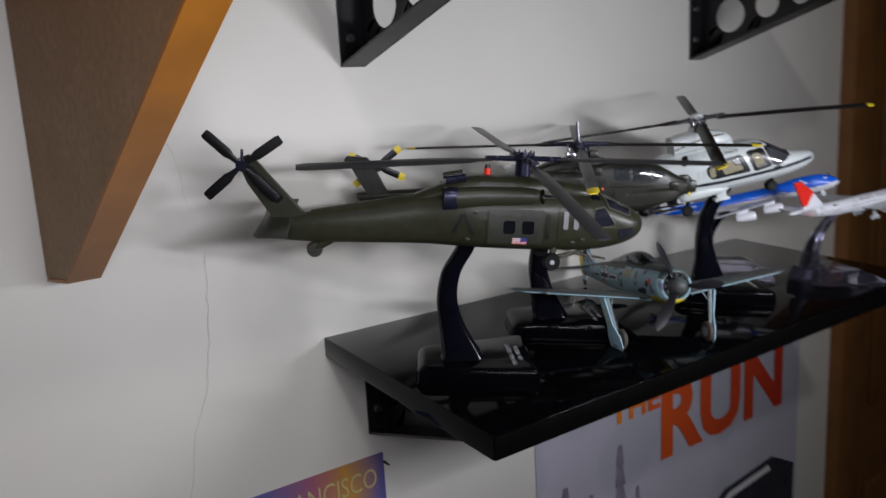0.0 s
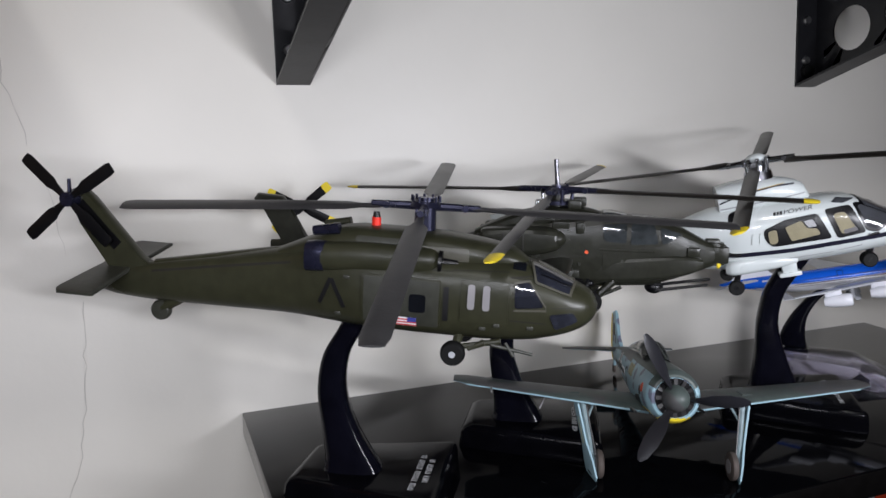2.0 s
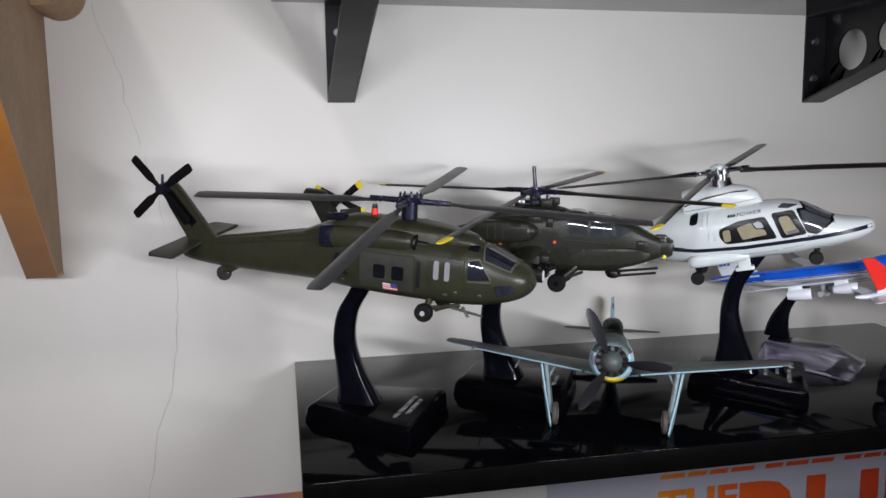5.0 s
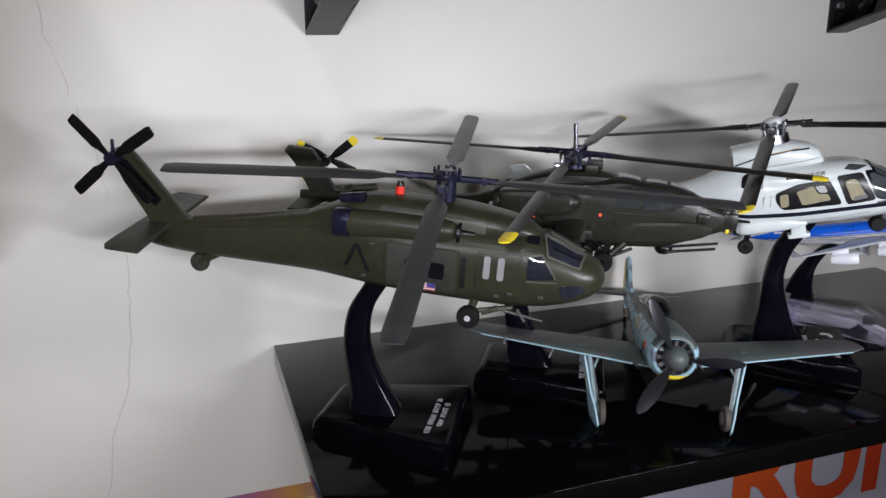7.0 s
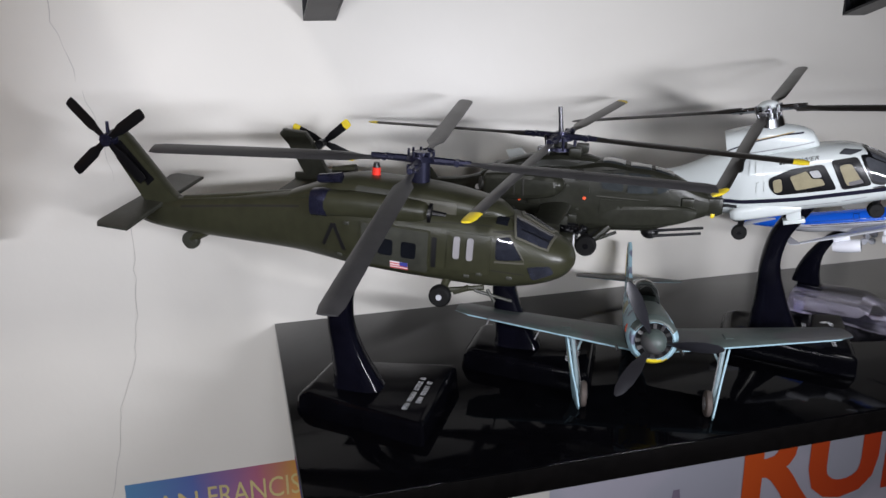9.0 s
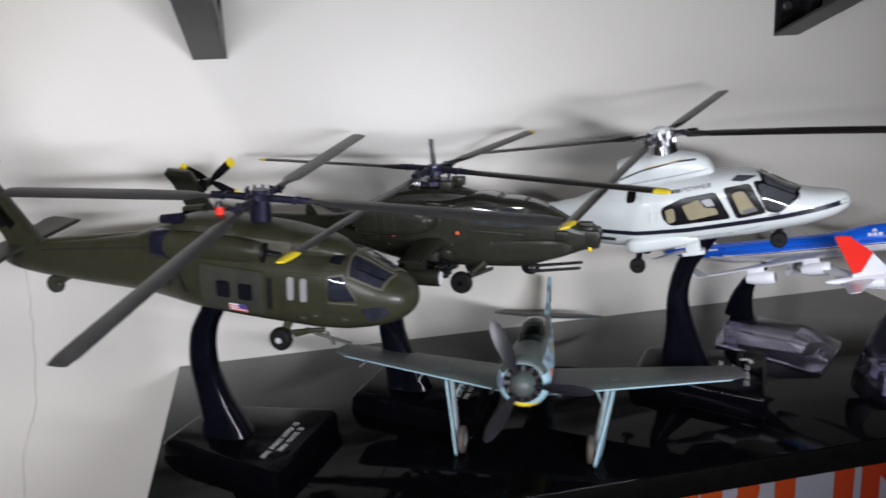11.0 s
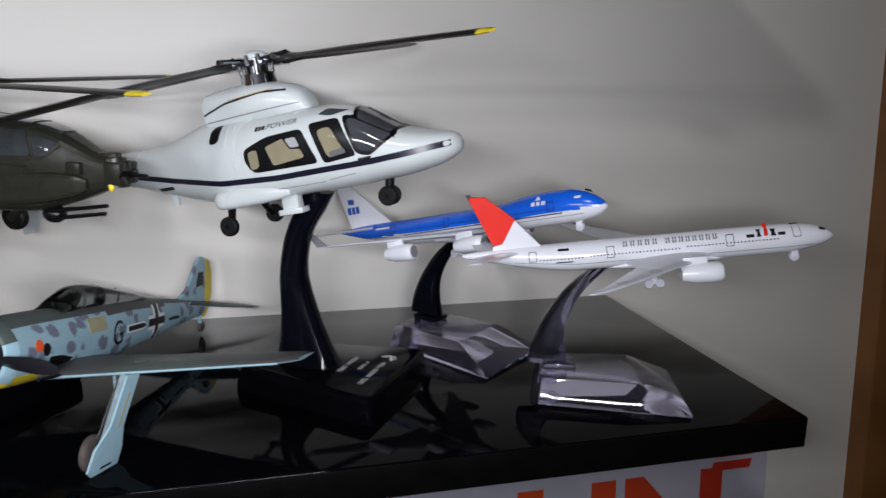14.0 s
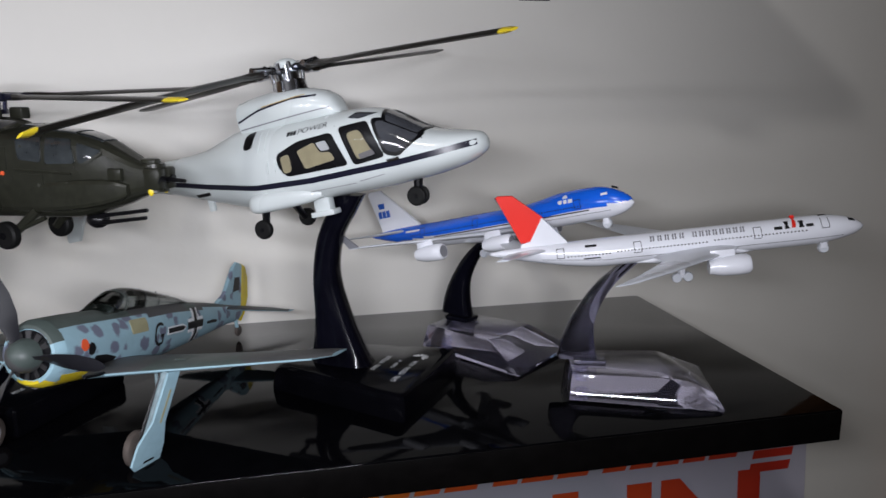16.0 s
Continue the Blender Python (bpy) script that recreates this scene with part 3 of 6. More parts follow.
for k, wd in enumerate(widths):
    if not wd:
        x += 0.008
        continue
    s = wd * unit
    lean, z0, h = 0.007, -0.0685, 0.0175
    if wd == 7:
        z0, h = -0.083, 0.030
    g = s - 0.0015 - lean

    def bar(bm, u0, u1, v0, v1):
        ink(bm, [(x + u0 + lean * v0 / h, z0 + v0), (x + u1 + lean * v0 / h, z0 + v0), (x + u1 + lean * v1 / h, z0 + v1), (x + u0 + lean * v1 / h, z0 + v1)], -0.0022)
    bm = fresh()
    g += lean * .75
    bar(bm, 0, g, 0, h * .24)
    bar(bm, 0, g, h * .36, h * .58)
    bar(bm, 0, g, h * .70, h * .94)
    part("title_bar", bm, TITLE, poster)
    x += s
for tx, tz, w, h in ((0.022, -0.20, 0.030, 0.085), (0.062, -0.22, 0.022, 0.055), (0.102, -0.18, 0.030, 0.115), (0.135, -0.235, 0.018, 0.05), (-0.0, -0.24, 0.02, 0.07)):
    bm = fresh()
    x0 = max(0.004, tx)
    for j in range(5):
        f, g = j / 5, (j + 1) / 5
        ink(bm, [(x0 + w / 2 - w * (.12 + .38 * g), tz + 0.10 - h * g - 0.05), (x0 + w / 2 + w * (.12 + .38 * g), tz + 0.10 - h * g - 0.05), (x0 + w / 2 + w * .1 * (1 + f), tz + 0.10 - h * f - 0.05), (x0 + w / 2 - w * .1 * (1 + f), tz + 0.10 - h * f - 0.05)], -0.0019 - j * 1e-5)
    part("printed_tree", bm, TREEINK, poster)
bm = fresh()
ink(bm, [(0.18, -0.45), (0.45, -0.45), (0.452, -0.26), (0.40, -0.235), (0.30, -0.245), (0.22, -0.30), (0.18, -0.36)])
part("printed_car", bm, CARINK, poster, "dark printed car")
bm = fresh()
ink(bm, [(0.235, -0.292), (0.31, -0.252), (0.392, -0.244), (0.398, -0.252), (0.314, -0.260), (0.243, -0.298)], -0.0021)
part("printed_highlight", bm, WHITEBAR, poster)

sf = thing("postcard_poster", pose(-0.109, 0, 1.2935), "small blue and orange city poster with pale gold lettering", "poster")
part("paper_sheet", sheet(0.152, 0.21), SFINK, sf)
letter_parts("SAN", SFTEXT, sf, lambda u, v: Vector((0.010 + 0.037 * u, -0.0020, -0.0265 + 0.0150 * v)))
letter_parts("FRANCISCO", SFTEXT, sf, lambda u, v: Vector((0.054 + 0.090 * u, -0.0020, -0.0265 + 0.0165 * v)))
bm = fresh()
ink(bm, [(0.02, -0.2), (0.075, -0.2), (0.07, -0.06), (0.045, -0.035), (0.022, -0.06)])
part("printed_tower", bm, mat("pale_green_print", (0.28, 0.36, 0.30), 0.4), sf)
bm = fresh()
ink(bm, [(0.09, -0.2), (0.148, -0.2), (0.148, -0.075), (0.13, -0.055), (0.105, -0.05), (0.09, -0.07)], -0.00195)
part("printed_bridge", bm, mat("orange_print", (0.50, 0.20, 0.05), 0.4), sf)
bm = rod(fresh(), (0.152, -0.001, -0.008), (0.156, -0.003, -0.012), 0.0012, 0.0008, 6)
part("tape_tag", bm, INK, sf)


# ---- display stands ----
def arm_mesh(bm, pts, width):
    """A curved arm: rings (along, z, half depth) joined upwards, with rounded edges."""
    rings = []
    for a, z, h, w in pts:
        ring = []
        for k in range(16):
            t = math.tau * k / 16
            c, s = math.cos(t), math.sin(t)
            ring.append((a + h * math.copysign(abs(c) ** .6, c), w * width / 2 * math.copysign(abs(s) ** .6, s), z))
        rings.append(ring)
    return loft(bm, rings)


def smooth_arm(pts, n=6):
    out = []
    for i in range(len(pts) - 1):
        p0, p1, p2, p3 = pts[max(i - 1, 0)], pts[i], pts[i + 1], pts[min(i + 2, len(pts) - 1)]
        for k in range(n):
            t = k / n
            out.append(tuple(0.5 * (2 * b + (c - a) * t + (2 * a - 5 * b + 4 * c - d) * t * t + (3 * b - a - 3 * c + d) * t ** 3) for a, b, c, d in zip(p0, p1, p2, p3)))
    out.append(pts[-1])
    return out


def ring_mm(pts):
    return [(px / MM, py / MM) for px, py in pts]


def helicopter_stand(x, y, heading, arm, bars, label):
    """Black plastic stand: a low base that narrows backwards, with rounded corners, and a curved arm."""
    st = thing("display_stand", heading_pose(x, y, 1.4, heading), label, "display stand", "black model stands")
    foot = [(0.031, -0.031), (0.031, 0.038), (-0.045, 0.024), (-0.047, -0.0165)]
    rings = []
    for z, inset, rear in ((0.0003, 0.0003, 0.0), (0.0012, 0.0, 0.0), (0.0095, 0.0004, 0.0012), (0.0118, 0.0010, 0.0030), (0.0130, 0.0020, 0.0052), (0.0134, 0.0032, 0.0066)):
        ring = [(px - inset if px > 0 else px + rear, py + (inset if py < 0 else -inset)) for px, py in foot]
        rings.append([(px, py, z) for px, py in soften(ring_mm(ring), 3.2, 3)])
    part("base", loft(fresh(), [[(px * MM, py * MM, z) for px, py, z in r] for r in rings]), BASEM, st, sharp=25)
    part("arm", arm_mesh(fresh(), smooth_arm(arm), 0.0125), STANDM, st)
    for f, l, w, h in bars:
        bm = fresh()
        n = max(6, int(w / 0.0017))
        for k in range(n):
            u0 = l - w / 2 + w * k / n
            if k % 7 == 4:
                continue
            e = w / n * .62
            for a0, a1, b0, b1 in ((-h / 2, h / 2, 0, e * .26), (-h / 2, h / 2, e * .74, e), random.choice(((-h / 2, -h / 3, e * .3, e * .7), (-h * .1, h * .1, e * .3, e * .7), (h / 3, h / 2, e * .3, e * .7)))):
                bm.faces.new([bm.verts.new((f + p, u0 + q, 0.01365)) for p, q in ((a0, b0), (a1, b0), (a1, b1), (a0, b1))])
        part("print_bar", bm, WHITEBAR, st, "white printed line")
    return st


UHARM = [(-.0155, .011, .0155, 1.5), (-.0165, .018, .0125, 1.25), (-.0215, .034, .0086, 1.0), (-.0250, .052, .0068, .92), (-.0225, .070, .0062, .9), (-.0145, .084, .0060, .9), (-.011, .091, .0060, .9)]
helicopter_stand(0.052, -0.130, -31, UHARM, [(0.0165, -0.001, 0.036, 0.0028), (0.0215, 0.001, 0.024, 0.0028)], "glossy black plastic stand under the olive helicopter")
APARM = [(a + .0005, z, h, w) for a, z, h, w in UHARM]
helicopter_stand(0.154, -0.104, -29.5, APARM, [(0.0165, 0.0, 0.034, 0.0026), (0.0215, 0.0, 0.020, 0.0026)], "glossy black plastic stand under the dark drab helicopter")
AWARM = [(-.0145, .011, .0165, 1.5), (-.0165, .019, .0135, 1.25), (-.0195, .036, .0090, 1.05), (-.0225, .056, .0062, .95), (-.0200, .074, .0058, .9), (-.0130, .088, .0065, .9), (-.0085, .096, .0068, .9)]
aw_stand = helicopter_stand(0.3190, -0.1275, -34, AWARM, [(0.004, 0.004, 0.022, 0.0026), (0.0115, 0.004, 0.011, 0.0020), (0.019, -0.003, 0.028, 0.0026)], "glossy black plastic stand under the white helicopter")
for k in range(7):
    a = radians(-40 + 34 * k)
    bm = fresh()
    p, q = Vector((0.0185, 0.0170, 0.01355)), Vector((math.cos(a), math.sin(a), 0))
    s = Vector((-q.y, q.x, 0)) * 0.0004
    bm.faces.new([bm.verts.new(v) for v in (p + q * .0012 - s, p + q * .0042 - s * 1.6, p + q * .0042 + s * 1.6, p + q * .0012 + s)])
    part("print_ray", bm, WHITEBAR, aw_stand)


def clear_stand(x, y, heading, arm, arm_material, label, shift=0.0):
    """Clear acrylic wedge base, thick under the curved arm and thin in front."""
    st = thing("clear_stand", heading_pose(x, y, 1.4, heading), label, "display stand", "clear acrylic stands")
    low = [(-0.0315, -0.0195), (0.0375, -0.0285), (0.0385, 0.0265), (-0.0315, 0.0195)]
    low = [(px, py + shift) for px, py in low]
    lip = [(px * .995, py, 0.0022) for px, py in low]
    top = [(-0.0300, -0.0165 + shift, 0.0125), (0.0140, -0.0195 + shift, 0.0125), (0.0150, 0.0190 + shift, 0.0125), (-0.0300, 0.0165 + shift, 0.0125)]
    bm = fresh()
    v0 = [bm.verts.new((px, py, 0.0004)) for px, py in low]
    v1 = [bm.verts.new(p) for p in lip]
    v2 = [bm.verts.new(p) for p in top]
    for a, b in ((v0, v1), (v1, v2)):
        for i in range(4):
            j = (i + 1) % 4
            bm.faces.new((a[i], a[j], b[j], b[i]))
    bm.faces.new(v0[::-1])
    bm.faces.new(v2)
    bmesh.ops.bevel(bm, geom=bm.edges[:], offset=0.0005, segments=2, affect="EDGES", profile=0.5)
    part("base", bm, ACRYLIC, st, sharp=20)
    part("arm", arm_mesh(fresh(), smooth_arm(arm), 0.009), arm_material, st)
    part("arm_socket", box(fresh(), -0.0285, -0.013, -0.006, 0.006, 0.0126, 0.0152, 0.0006), arm_material, st)
    part("arm_peg", rod(fresh(), (-0.0235, 0, 0.0030), (-0.0235, 0, 0.0124), 0.0034, 0.0034, 14), ACRYLIC_EDGE, st)
    return st


CARM = [(-.0245, .0150, .0098, 1.0), (-.0245, .0250, .0078, 1.0), (-.0215, .0370, .0055, 1.0), (-.0140, .0500, .0042, 1.0), (-.0045, .0600, .0035, 1.0), (.0035, .0665, .0030, .9)]
clear_stand(0.443, -0.154, -18, [(a - .002, z, h, w) for a, z, h, w in CARM], ACRYLIC_ARM, "clear acrylic stand with curved clear arm")
clear_stand(0.3935, -0.080, -50, [(a + 0.001, z + .001, h, w) for a, z, h, w in CARM], STANDM, "clear acrylic wedge stand with curved black arm", -0.0035)


# ---- shared helicopter pieces ----
def rotor_hub(parent, r, z0, z1, material, arms, arm_len, lift=0.0):
    bm = fresh()
    rod(bm, (0, 0, z0 * MM), (0, 0, z1 * MM), r * MM, r * .85 * MM, 18)
    rod(bm, (0, 0, (z1 - 4) * MM), (0, 0, (z1 - 1.5) * MM), r * 1.7 * MM, r * 1.4 * MM, 18)
    hub = part("rotor_hub", bm, material, parent, "metallic rotor head")
    for a in arms:
        d = Vector((math.cos(radians(a)), math.sin(radians(a)), 0)) * MM
        s = Vector((-d.y, d.x, 0))
        bm = rod(fresh(), d * r * .6, d * arm_len, 1.9 * MM, 1.5 * MM, 8)
        rod(bm, d * (arm_len * .55) + s * 2.3, d * (arm_len * .98) + s * 2.3, 0.7 * MM, n=6)
        box_at = d * (arm_len * .72)
        rod(bm, box_at - s * 2.6, box_at + s * 2.6, 1.6 * MM, 1.6 * MM, 8)
        bmesh.ops.translate(bm, vec=mm(0, 0, lift), verts=bm.verts)
        part("blade_grip", bm, material, hub)
    return hub


def gear_wheel(parent, x, y, z, r, w, hubmat=CHROME, tyremat=RUBBER):
    wh = part("wheel", wheel_mesh(fresh(), (x * MM, y * MM, z * MM), r * MM, w * MM), tyremat, parent)
    s = -1 if y <= 0 else 1
    part("wheel_hub", rod(fresh(), (x * MM, (y - s * w * .35) * MM, z * MM), (x * MM, (y + s * w * .56) * MM, z * MM), r * .34 * MM, r * .26 * MM, 12), hubmat, wh)
    return wh


def mm(*p):
    return tuple(v * MM for v in p)


def rect(x0, x1, z0, z1, shear=0.0):
    return [(x0, z0), (x1, z0), (x1 + shear, z1), (x0 + shear, z1)]


# ---- olive transport helicopter ----
def olive_helicopter():
    h = thing("model_helicopter", heading_pose(0.068, -0.148, 1.545, -31, -3.5), "olive green model transport helicopter with four drooping rotor blades", "model helicopter", "model helicopters")
    B = Body([(77.5, -38.5, -42.5, 2.6, 2.1), (75.5, -34.5, -46, 8, 2.2), (71, -31.3, -49.6, 12.3, 2.3), (64, -28.6, -52.6, 15.2, 2.5), (55, -24.5, -55, 17.2, 2.7), (47, -22, -56.3, 18.1, 3.0),
              (30, -21.3, -57.3, 18.5, 3.3), (0, -21.3, -57.3, 18.5, 3.5), (-28, -21.3, -57, 17.8, 3.2), (-45, -22.3, -56.6, 14.6, 2.8), (-62, -25, -56.2, 11.2, 2.5), (-95, -32, -56.7, 8.2, 2.3),
              (-128, -38, -57, 5.8, 2.3), (-148, -42, -56, 3.6, 2.3), (-156, -45.5, -54.5, 1.6, 2.2)])
    part("fuselage", B.build(fresh()), OLIVE, h)
    C = Body([(47, -21.5, -27, 4.5), (40, -17, -27, 9.5, 2.4), (28, -14.6, -28, 12, 2.6), (10, -12.6, -28, 12.8, 2.8), (-15, -12.2, -28, 12.8, 2.8), (-36, -13, -28, 11.3, 2.5), (-50, -18.5, -30, 9, 2.3), (-66, -25.5, -33, 6.5, 2.2)])
    part("engine_cowling", C.build(fresh()), OLIVE, h)
    for s in (-1, 1):
        N = Body([(9.5, -20.5, -27.5, 3), (7, -18.6, -29.4, 4.6, 2.2), (-2, -17.8, -30.4, 5.6, 2.4), (-25, -18, -31, 5.8, 2.5), (-42, -19.5, -32, 5.2, 2.5)])
        bm = N.build(fresh())
        bmesh.ops.translate(bm, vec=mm(0, s * 12.6, 0), verts=bm.verts)
        nac = part("engine_nacelle", bm, OLIVE, h)
        bm = fresh()
        E = Body([(-41, -19.2, -32.3, 5.5, 2.8), (-45, -19.0, -32.6, 5.6, 2.8), (-49.5, -19.6, -32.8, 5.2, 2.8)])
        E.build(bm)
        bmesh.ops.translate(bm, vec=mm(0, s * 12.2, 0), verts=bm.verts)
        part("exhaust", bm, HUBBLUE, nac, "blue black metal exhaust")
        bm = rod(fresh(), mm(9.5, s * 12.6, -24), mm(11.0, s * 12.6, -24), 5.4 * MM, 5.2 * MM, 18)
        rod(bm, mm(11.0, s * 12.6, -24), mm(17.5, s * 12.6, -24), 2.2 * MM, 1.6 * MM, 12)
        part("air_intake", bm, BLACKP, nac, "black round air intake")
        gear_wheel(h, 18, s * 17.0, -62.3, 5.5, 5.0, WHEELGREY)
        bm = rod(fresh(), mm(18, s * 14.8, -62.3), mm(20, s * 12.5, -54), 1.7 * MM, 2.2 * MM, 10)
        rod(bm, mm(20, s * 14.5, -60), mm(38, s * 13.5, -56), 1.3 * MM, 1.3 * MM, 8)
        rod(bm, mm(24, s * 15, -60.5), mm(31, s * 14.5, -57), 1.0 * MM, 1.6 * MM, 8)
        part("landing_gear_leg", bm, OLIVE, h)
        bm = rod(fresh(), mm(34, s * 15, -57.5), mm(52, s * 15, -60), 0.9 * MM, 0.7 * MM, 8)
        rod(bm, mm(40, s * 15, -56), mm(44, s * 15.5, -61.5), 0.8 * MM, 0.8 * MM, 6)
        part("step_tube", bm, OLIVE_DARK, h)
        part("rotor_head_pipe", rod(fresh(), mm(-36, s * 9, -13.5), mm(-48, s * 8.5, -15.5), 2.6 * MM, 2.2 * MM, 10), HUBBLUE if s < 0 else OLIVE, h)
        # side glazing, doors and marks
        part("cockpit_window", B.side_patch(fresh(), [(42.6, -29.5), (48.2, -28.2), (55.4, -38.3), (43.2, -39.8)], s, .3, 1.6), NAVYGLASS, h, "dark shiny window")
        part("cockpit_door", B.side_strip(B.side_strip(fresh(), [(41, -27), (41.3, -45), (56.5, -45.5)], .5, s, .12), [(41, -27), (50, -26)], .5, s, .12), DRABLINE, h)
        door = part("sliding_door", B.side_patch(fresh(), rect(-23, 11.5, -52.5, -30.5), s, .45, 1.2), OLIVE, h)
        part("door_panel", B.side_patch(fresh(), rect(-22, 11.0, -51.5, -31.3), s, .62, 1.0), OLIVE_DARK if s < 0 else OLIVE, door, "rubbed lighter door skin")
        for x in (-13.2, -1.8):
            part("cabin_window", B.side_patch(fresh(), rect(x, x + 7.2, -45.3, -37.3), s, .95, 1.5), SMOKE, h, "dark square window")
        part("door_slot", B.side_patch(fresh(), rect(12.8, 15.1, -48, -33), s, .25, .4), INK, h)
        gp = part("gunner_window", B.side_patch(fresh(), rect(20.2, 40.4, -47.5, -29.2), s, .35, 1.0), OLIVE, h, "raised olive window panel")
        part("panel_edge", B.side_strip(fresh(), [(20.0, -29.4), (20.0, -47.6)], .5, s, .5), DRABLINE, gp)
        part("panel_edge", B.side_strip(fresh(), [(40.6, -29.4), (40.6, -47.6)], .5, s, .5), DRABLINE, gp)
        for pts in ([(42.2, -29.0), (48.6, -27.7), (56.0, -38.2), (56.2, -39.6), (42.8, -40.4), (42.2, -29.0)],):
            part("window_frame", B.side_strip(fresh(), pts, .9, s, .7), PANELGREY, h, "worn grey window frame")

        for x in (23.2, 29.6):
            part("window_bar", B.side_patch(fresh(), rect(x, x + 3.0, -41.8, -31), s, .8, 1.3), GREYBAR, gp, "grey rounded window bar")
        part("panel_line", B.side_strip(fresh(), [(-24, -54.5), (38, -55)], .35, s, .1), DRABLINE, h)
        part("panel_line", B.side_strip(fresh(), [(-42, -30), (-41.5, -52)], .35, s, .1), DRABLINE, h)
        for pts in ([(57, -30), (57.5, -52)], [(16, -26), (40, -25)], [(40.5, -27), (57, -27.5)], [(-24, -27), (16, -26.5)], [(20.5, -28), (20.6, -54)], [(-24.5, -29), (-24.5, -53)], [(-60, -33), (-60, -50)], [(58, -38.5), (74, -38)]):
            part("panel_line", B.side_strip(fresh(), pts, .3, s, .1), DRABLINE, h)
        part("boom_seam", B.side_strip(fresh(), [(-58, -30.5), (-95, -36.5), (-128, -42)], 1.0, s, .12), DRABLINE, h)
        for x, z in ((36, -48), (30, -50), (-30, -33), (-34, -50), (50, -48)):
            part("skin_bump", box(fresh(), (x - 1.4) * MM, (x + 1.4) * MM, s * B.on_side(x, z, 1, 0).y - .0006, s * B.on_side(x, z, 1, 0).y + .0006, (z - .8) * MM, (z + .8) * MM, .0003), OLIVE_DARK, h)
        part("cowl_panel", C.side_patch(fresh(), rect(-28, -6, -22, -15.5), s, .25, 1.5), OLIVE_DARK, h)
        part("cowl_panel", C.side_patch(fresh(), rect(-2, 22, -24, -17.5), s, .25, 1.5), PANELGREY, h)
        part("chin_window", B.side_patch(fresh(), [(57.5, -41.5), (67.5, -40.2), (69.8, -44.2), (60.5, -48.5)], s, .3, 1.5), NAVYGLASS, h, "dark chin window")
    # front glazing
    for a0, a1 in ((94, 146), (34, 86)):
        part("windscreen", B.wrap_patch(fresh(), [(48.5, a0), (67.5, a0), (65.5, a1), (51.5, a1)], .3, 2.0), NAVYGLASS, h, "dark shiny windscreen")
        for fx in (48.2, 67.6):
            part("windscreen_frame", B.wrap_patch(fresh(), [(fx - .5, a0), (fx + .5, a0), (fx + .5 - (2 if fx > 60 else -3), a1), (fx - .5 - (2 if fx > 60 else -3), a1)], .62, .1), PANELGREY, h)
        part("windscreen_frame", B.wrap_patch(fresh(), [(48.5, a0 - 2), (67.8, a0 - 2), (67.8, a0 + 1), (48.5, a0 + 1)] if a0 > 90 else [(51.5, a1 - 1), (65.5, a1 - 1), (65.5, a1 + 2), (51.5, a1 + 2)], .62, .1), PANELGREY, h)
        part("windscreen_frame", B.wrap_patch(fresh(), [(51.0, a1 - 2), (66.0, a1 - 2), (66.0, a1 + 2), (51.0, a1 + 2)] if a0 > 90 else [(48.5, a0 - 2), (67.8, a0 - 2), (67.8, a0 + 1), (48.5, a0 + 1)], .62, .1), PANELGREY, h)
        part("wiper", B.wrap_patch(fresh(), [(66, (a0 + a1) / 2), (66.6, (a0 + a1) / 2 + 3), (53, (a0 + a1) / 2 + 6), (53, (a0 + a1) / 2 + 4)], .6, .1), BLACKP, h)
    for a0, a1 in ((105, 128), (52, 75)):
        part("roof_window", B.wrap_patch(fresh(), [(41, a0), (46.5, a0), (46.5, a1), (41, a1)], .25, 1.0), SMOKE, h)
    # white and red striped flag with its blue corner, and the chevron, on the right side
    fl = part("flag_decal", B.side_patch(fresh(), rect(-7.2, 1.6, -51.9, -47.9), -1, .72, .1), WHITEBAR, h, "small striped flag decal")
    for k in range(3):
        part("flag_stripe", B.side_patch(fresh(), rect(-7.2, 1.6, -51.8 + k * 1.3, -51.2 + k * 1.3), -1, .85, .02, 2), FLAGRED, fl)
    part("flag_corner", B.side_patch(fresh(), rect(-2.2, 1.6, -49.9, -47.9), -1, .98, .05, 2), FLAGBLUE, fl)
    for p, q in (((-42.8, -46.3), (-37.6, -34.6)), ((-37.2, -34.6), (-31.0, -46.8))):
        dx, dz = q[0] - p[0], q[1] - p[1]
        n = math.hypot(dx, dz)
        ox, oz = -dz / n * .95, dx / n * .95
        part("chevron_bar", B.side_patch(fresh(), [(p[0] - ox, p[1] - oz), (q[0] - ox, q[1] - oz), (q[0] + ox, q[1] + oz), (p[0] + ox, p[1] + oz)], -1, .2, .1, 3), INK, h, "black chevron stripe")
    part("beacon", rod(fresh(), mm(-22, 0, -12.8), mm(-22, 0, -8.6), 2.1 * MM, 2.0 * MM, 14), REDM, h, "bright red beacon")
    part("beacon_cap", rod(fresh(), mm(-22, 0, -8.6), mm(-22, 0, -6.2), 1.8 * MM, 1.4 * MM, 12), BLACKP, h)
    # spine, fin, tailplane, tail rotor
    part("tail_spine", rod(fresh(), mm(-60, 0, -28.2), mm(-128, 0, -39.8), 3.8 * MM, 2.6 * MM, 12), OLIVE, h)
    fin = part("tail_fin", plate(fresh(), [(-126, -42), (-134, -37.5), (-160, -9), (-165, -5), (-172, -8), (-166, -22), (-150, -44), (-149.5, -54), (-143, -56), (-134, -50)], 6.6, (0, 0, 0), (MM, 0, 0), (0, 0, MM), .06), OLIVE, h)
    part("fin_trim", plate(fresh(), [(-144, -30), (-163, -11), (-166, -14), (-148, -34)], 7.0, (0, 0, 0), (MM, 0, 0), (0, 0, MM)), BLACKP, fin, "black strip along the fin")
    bm = fresh()
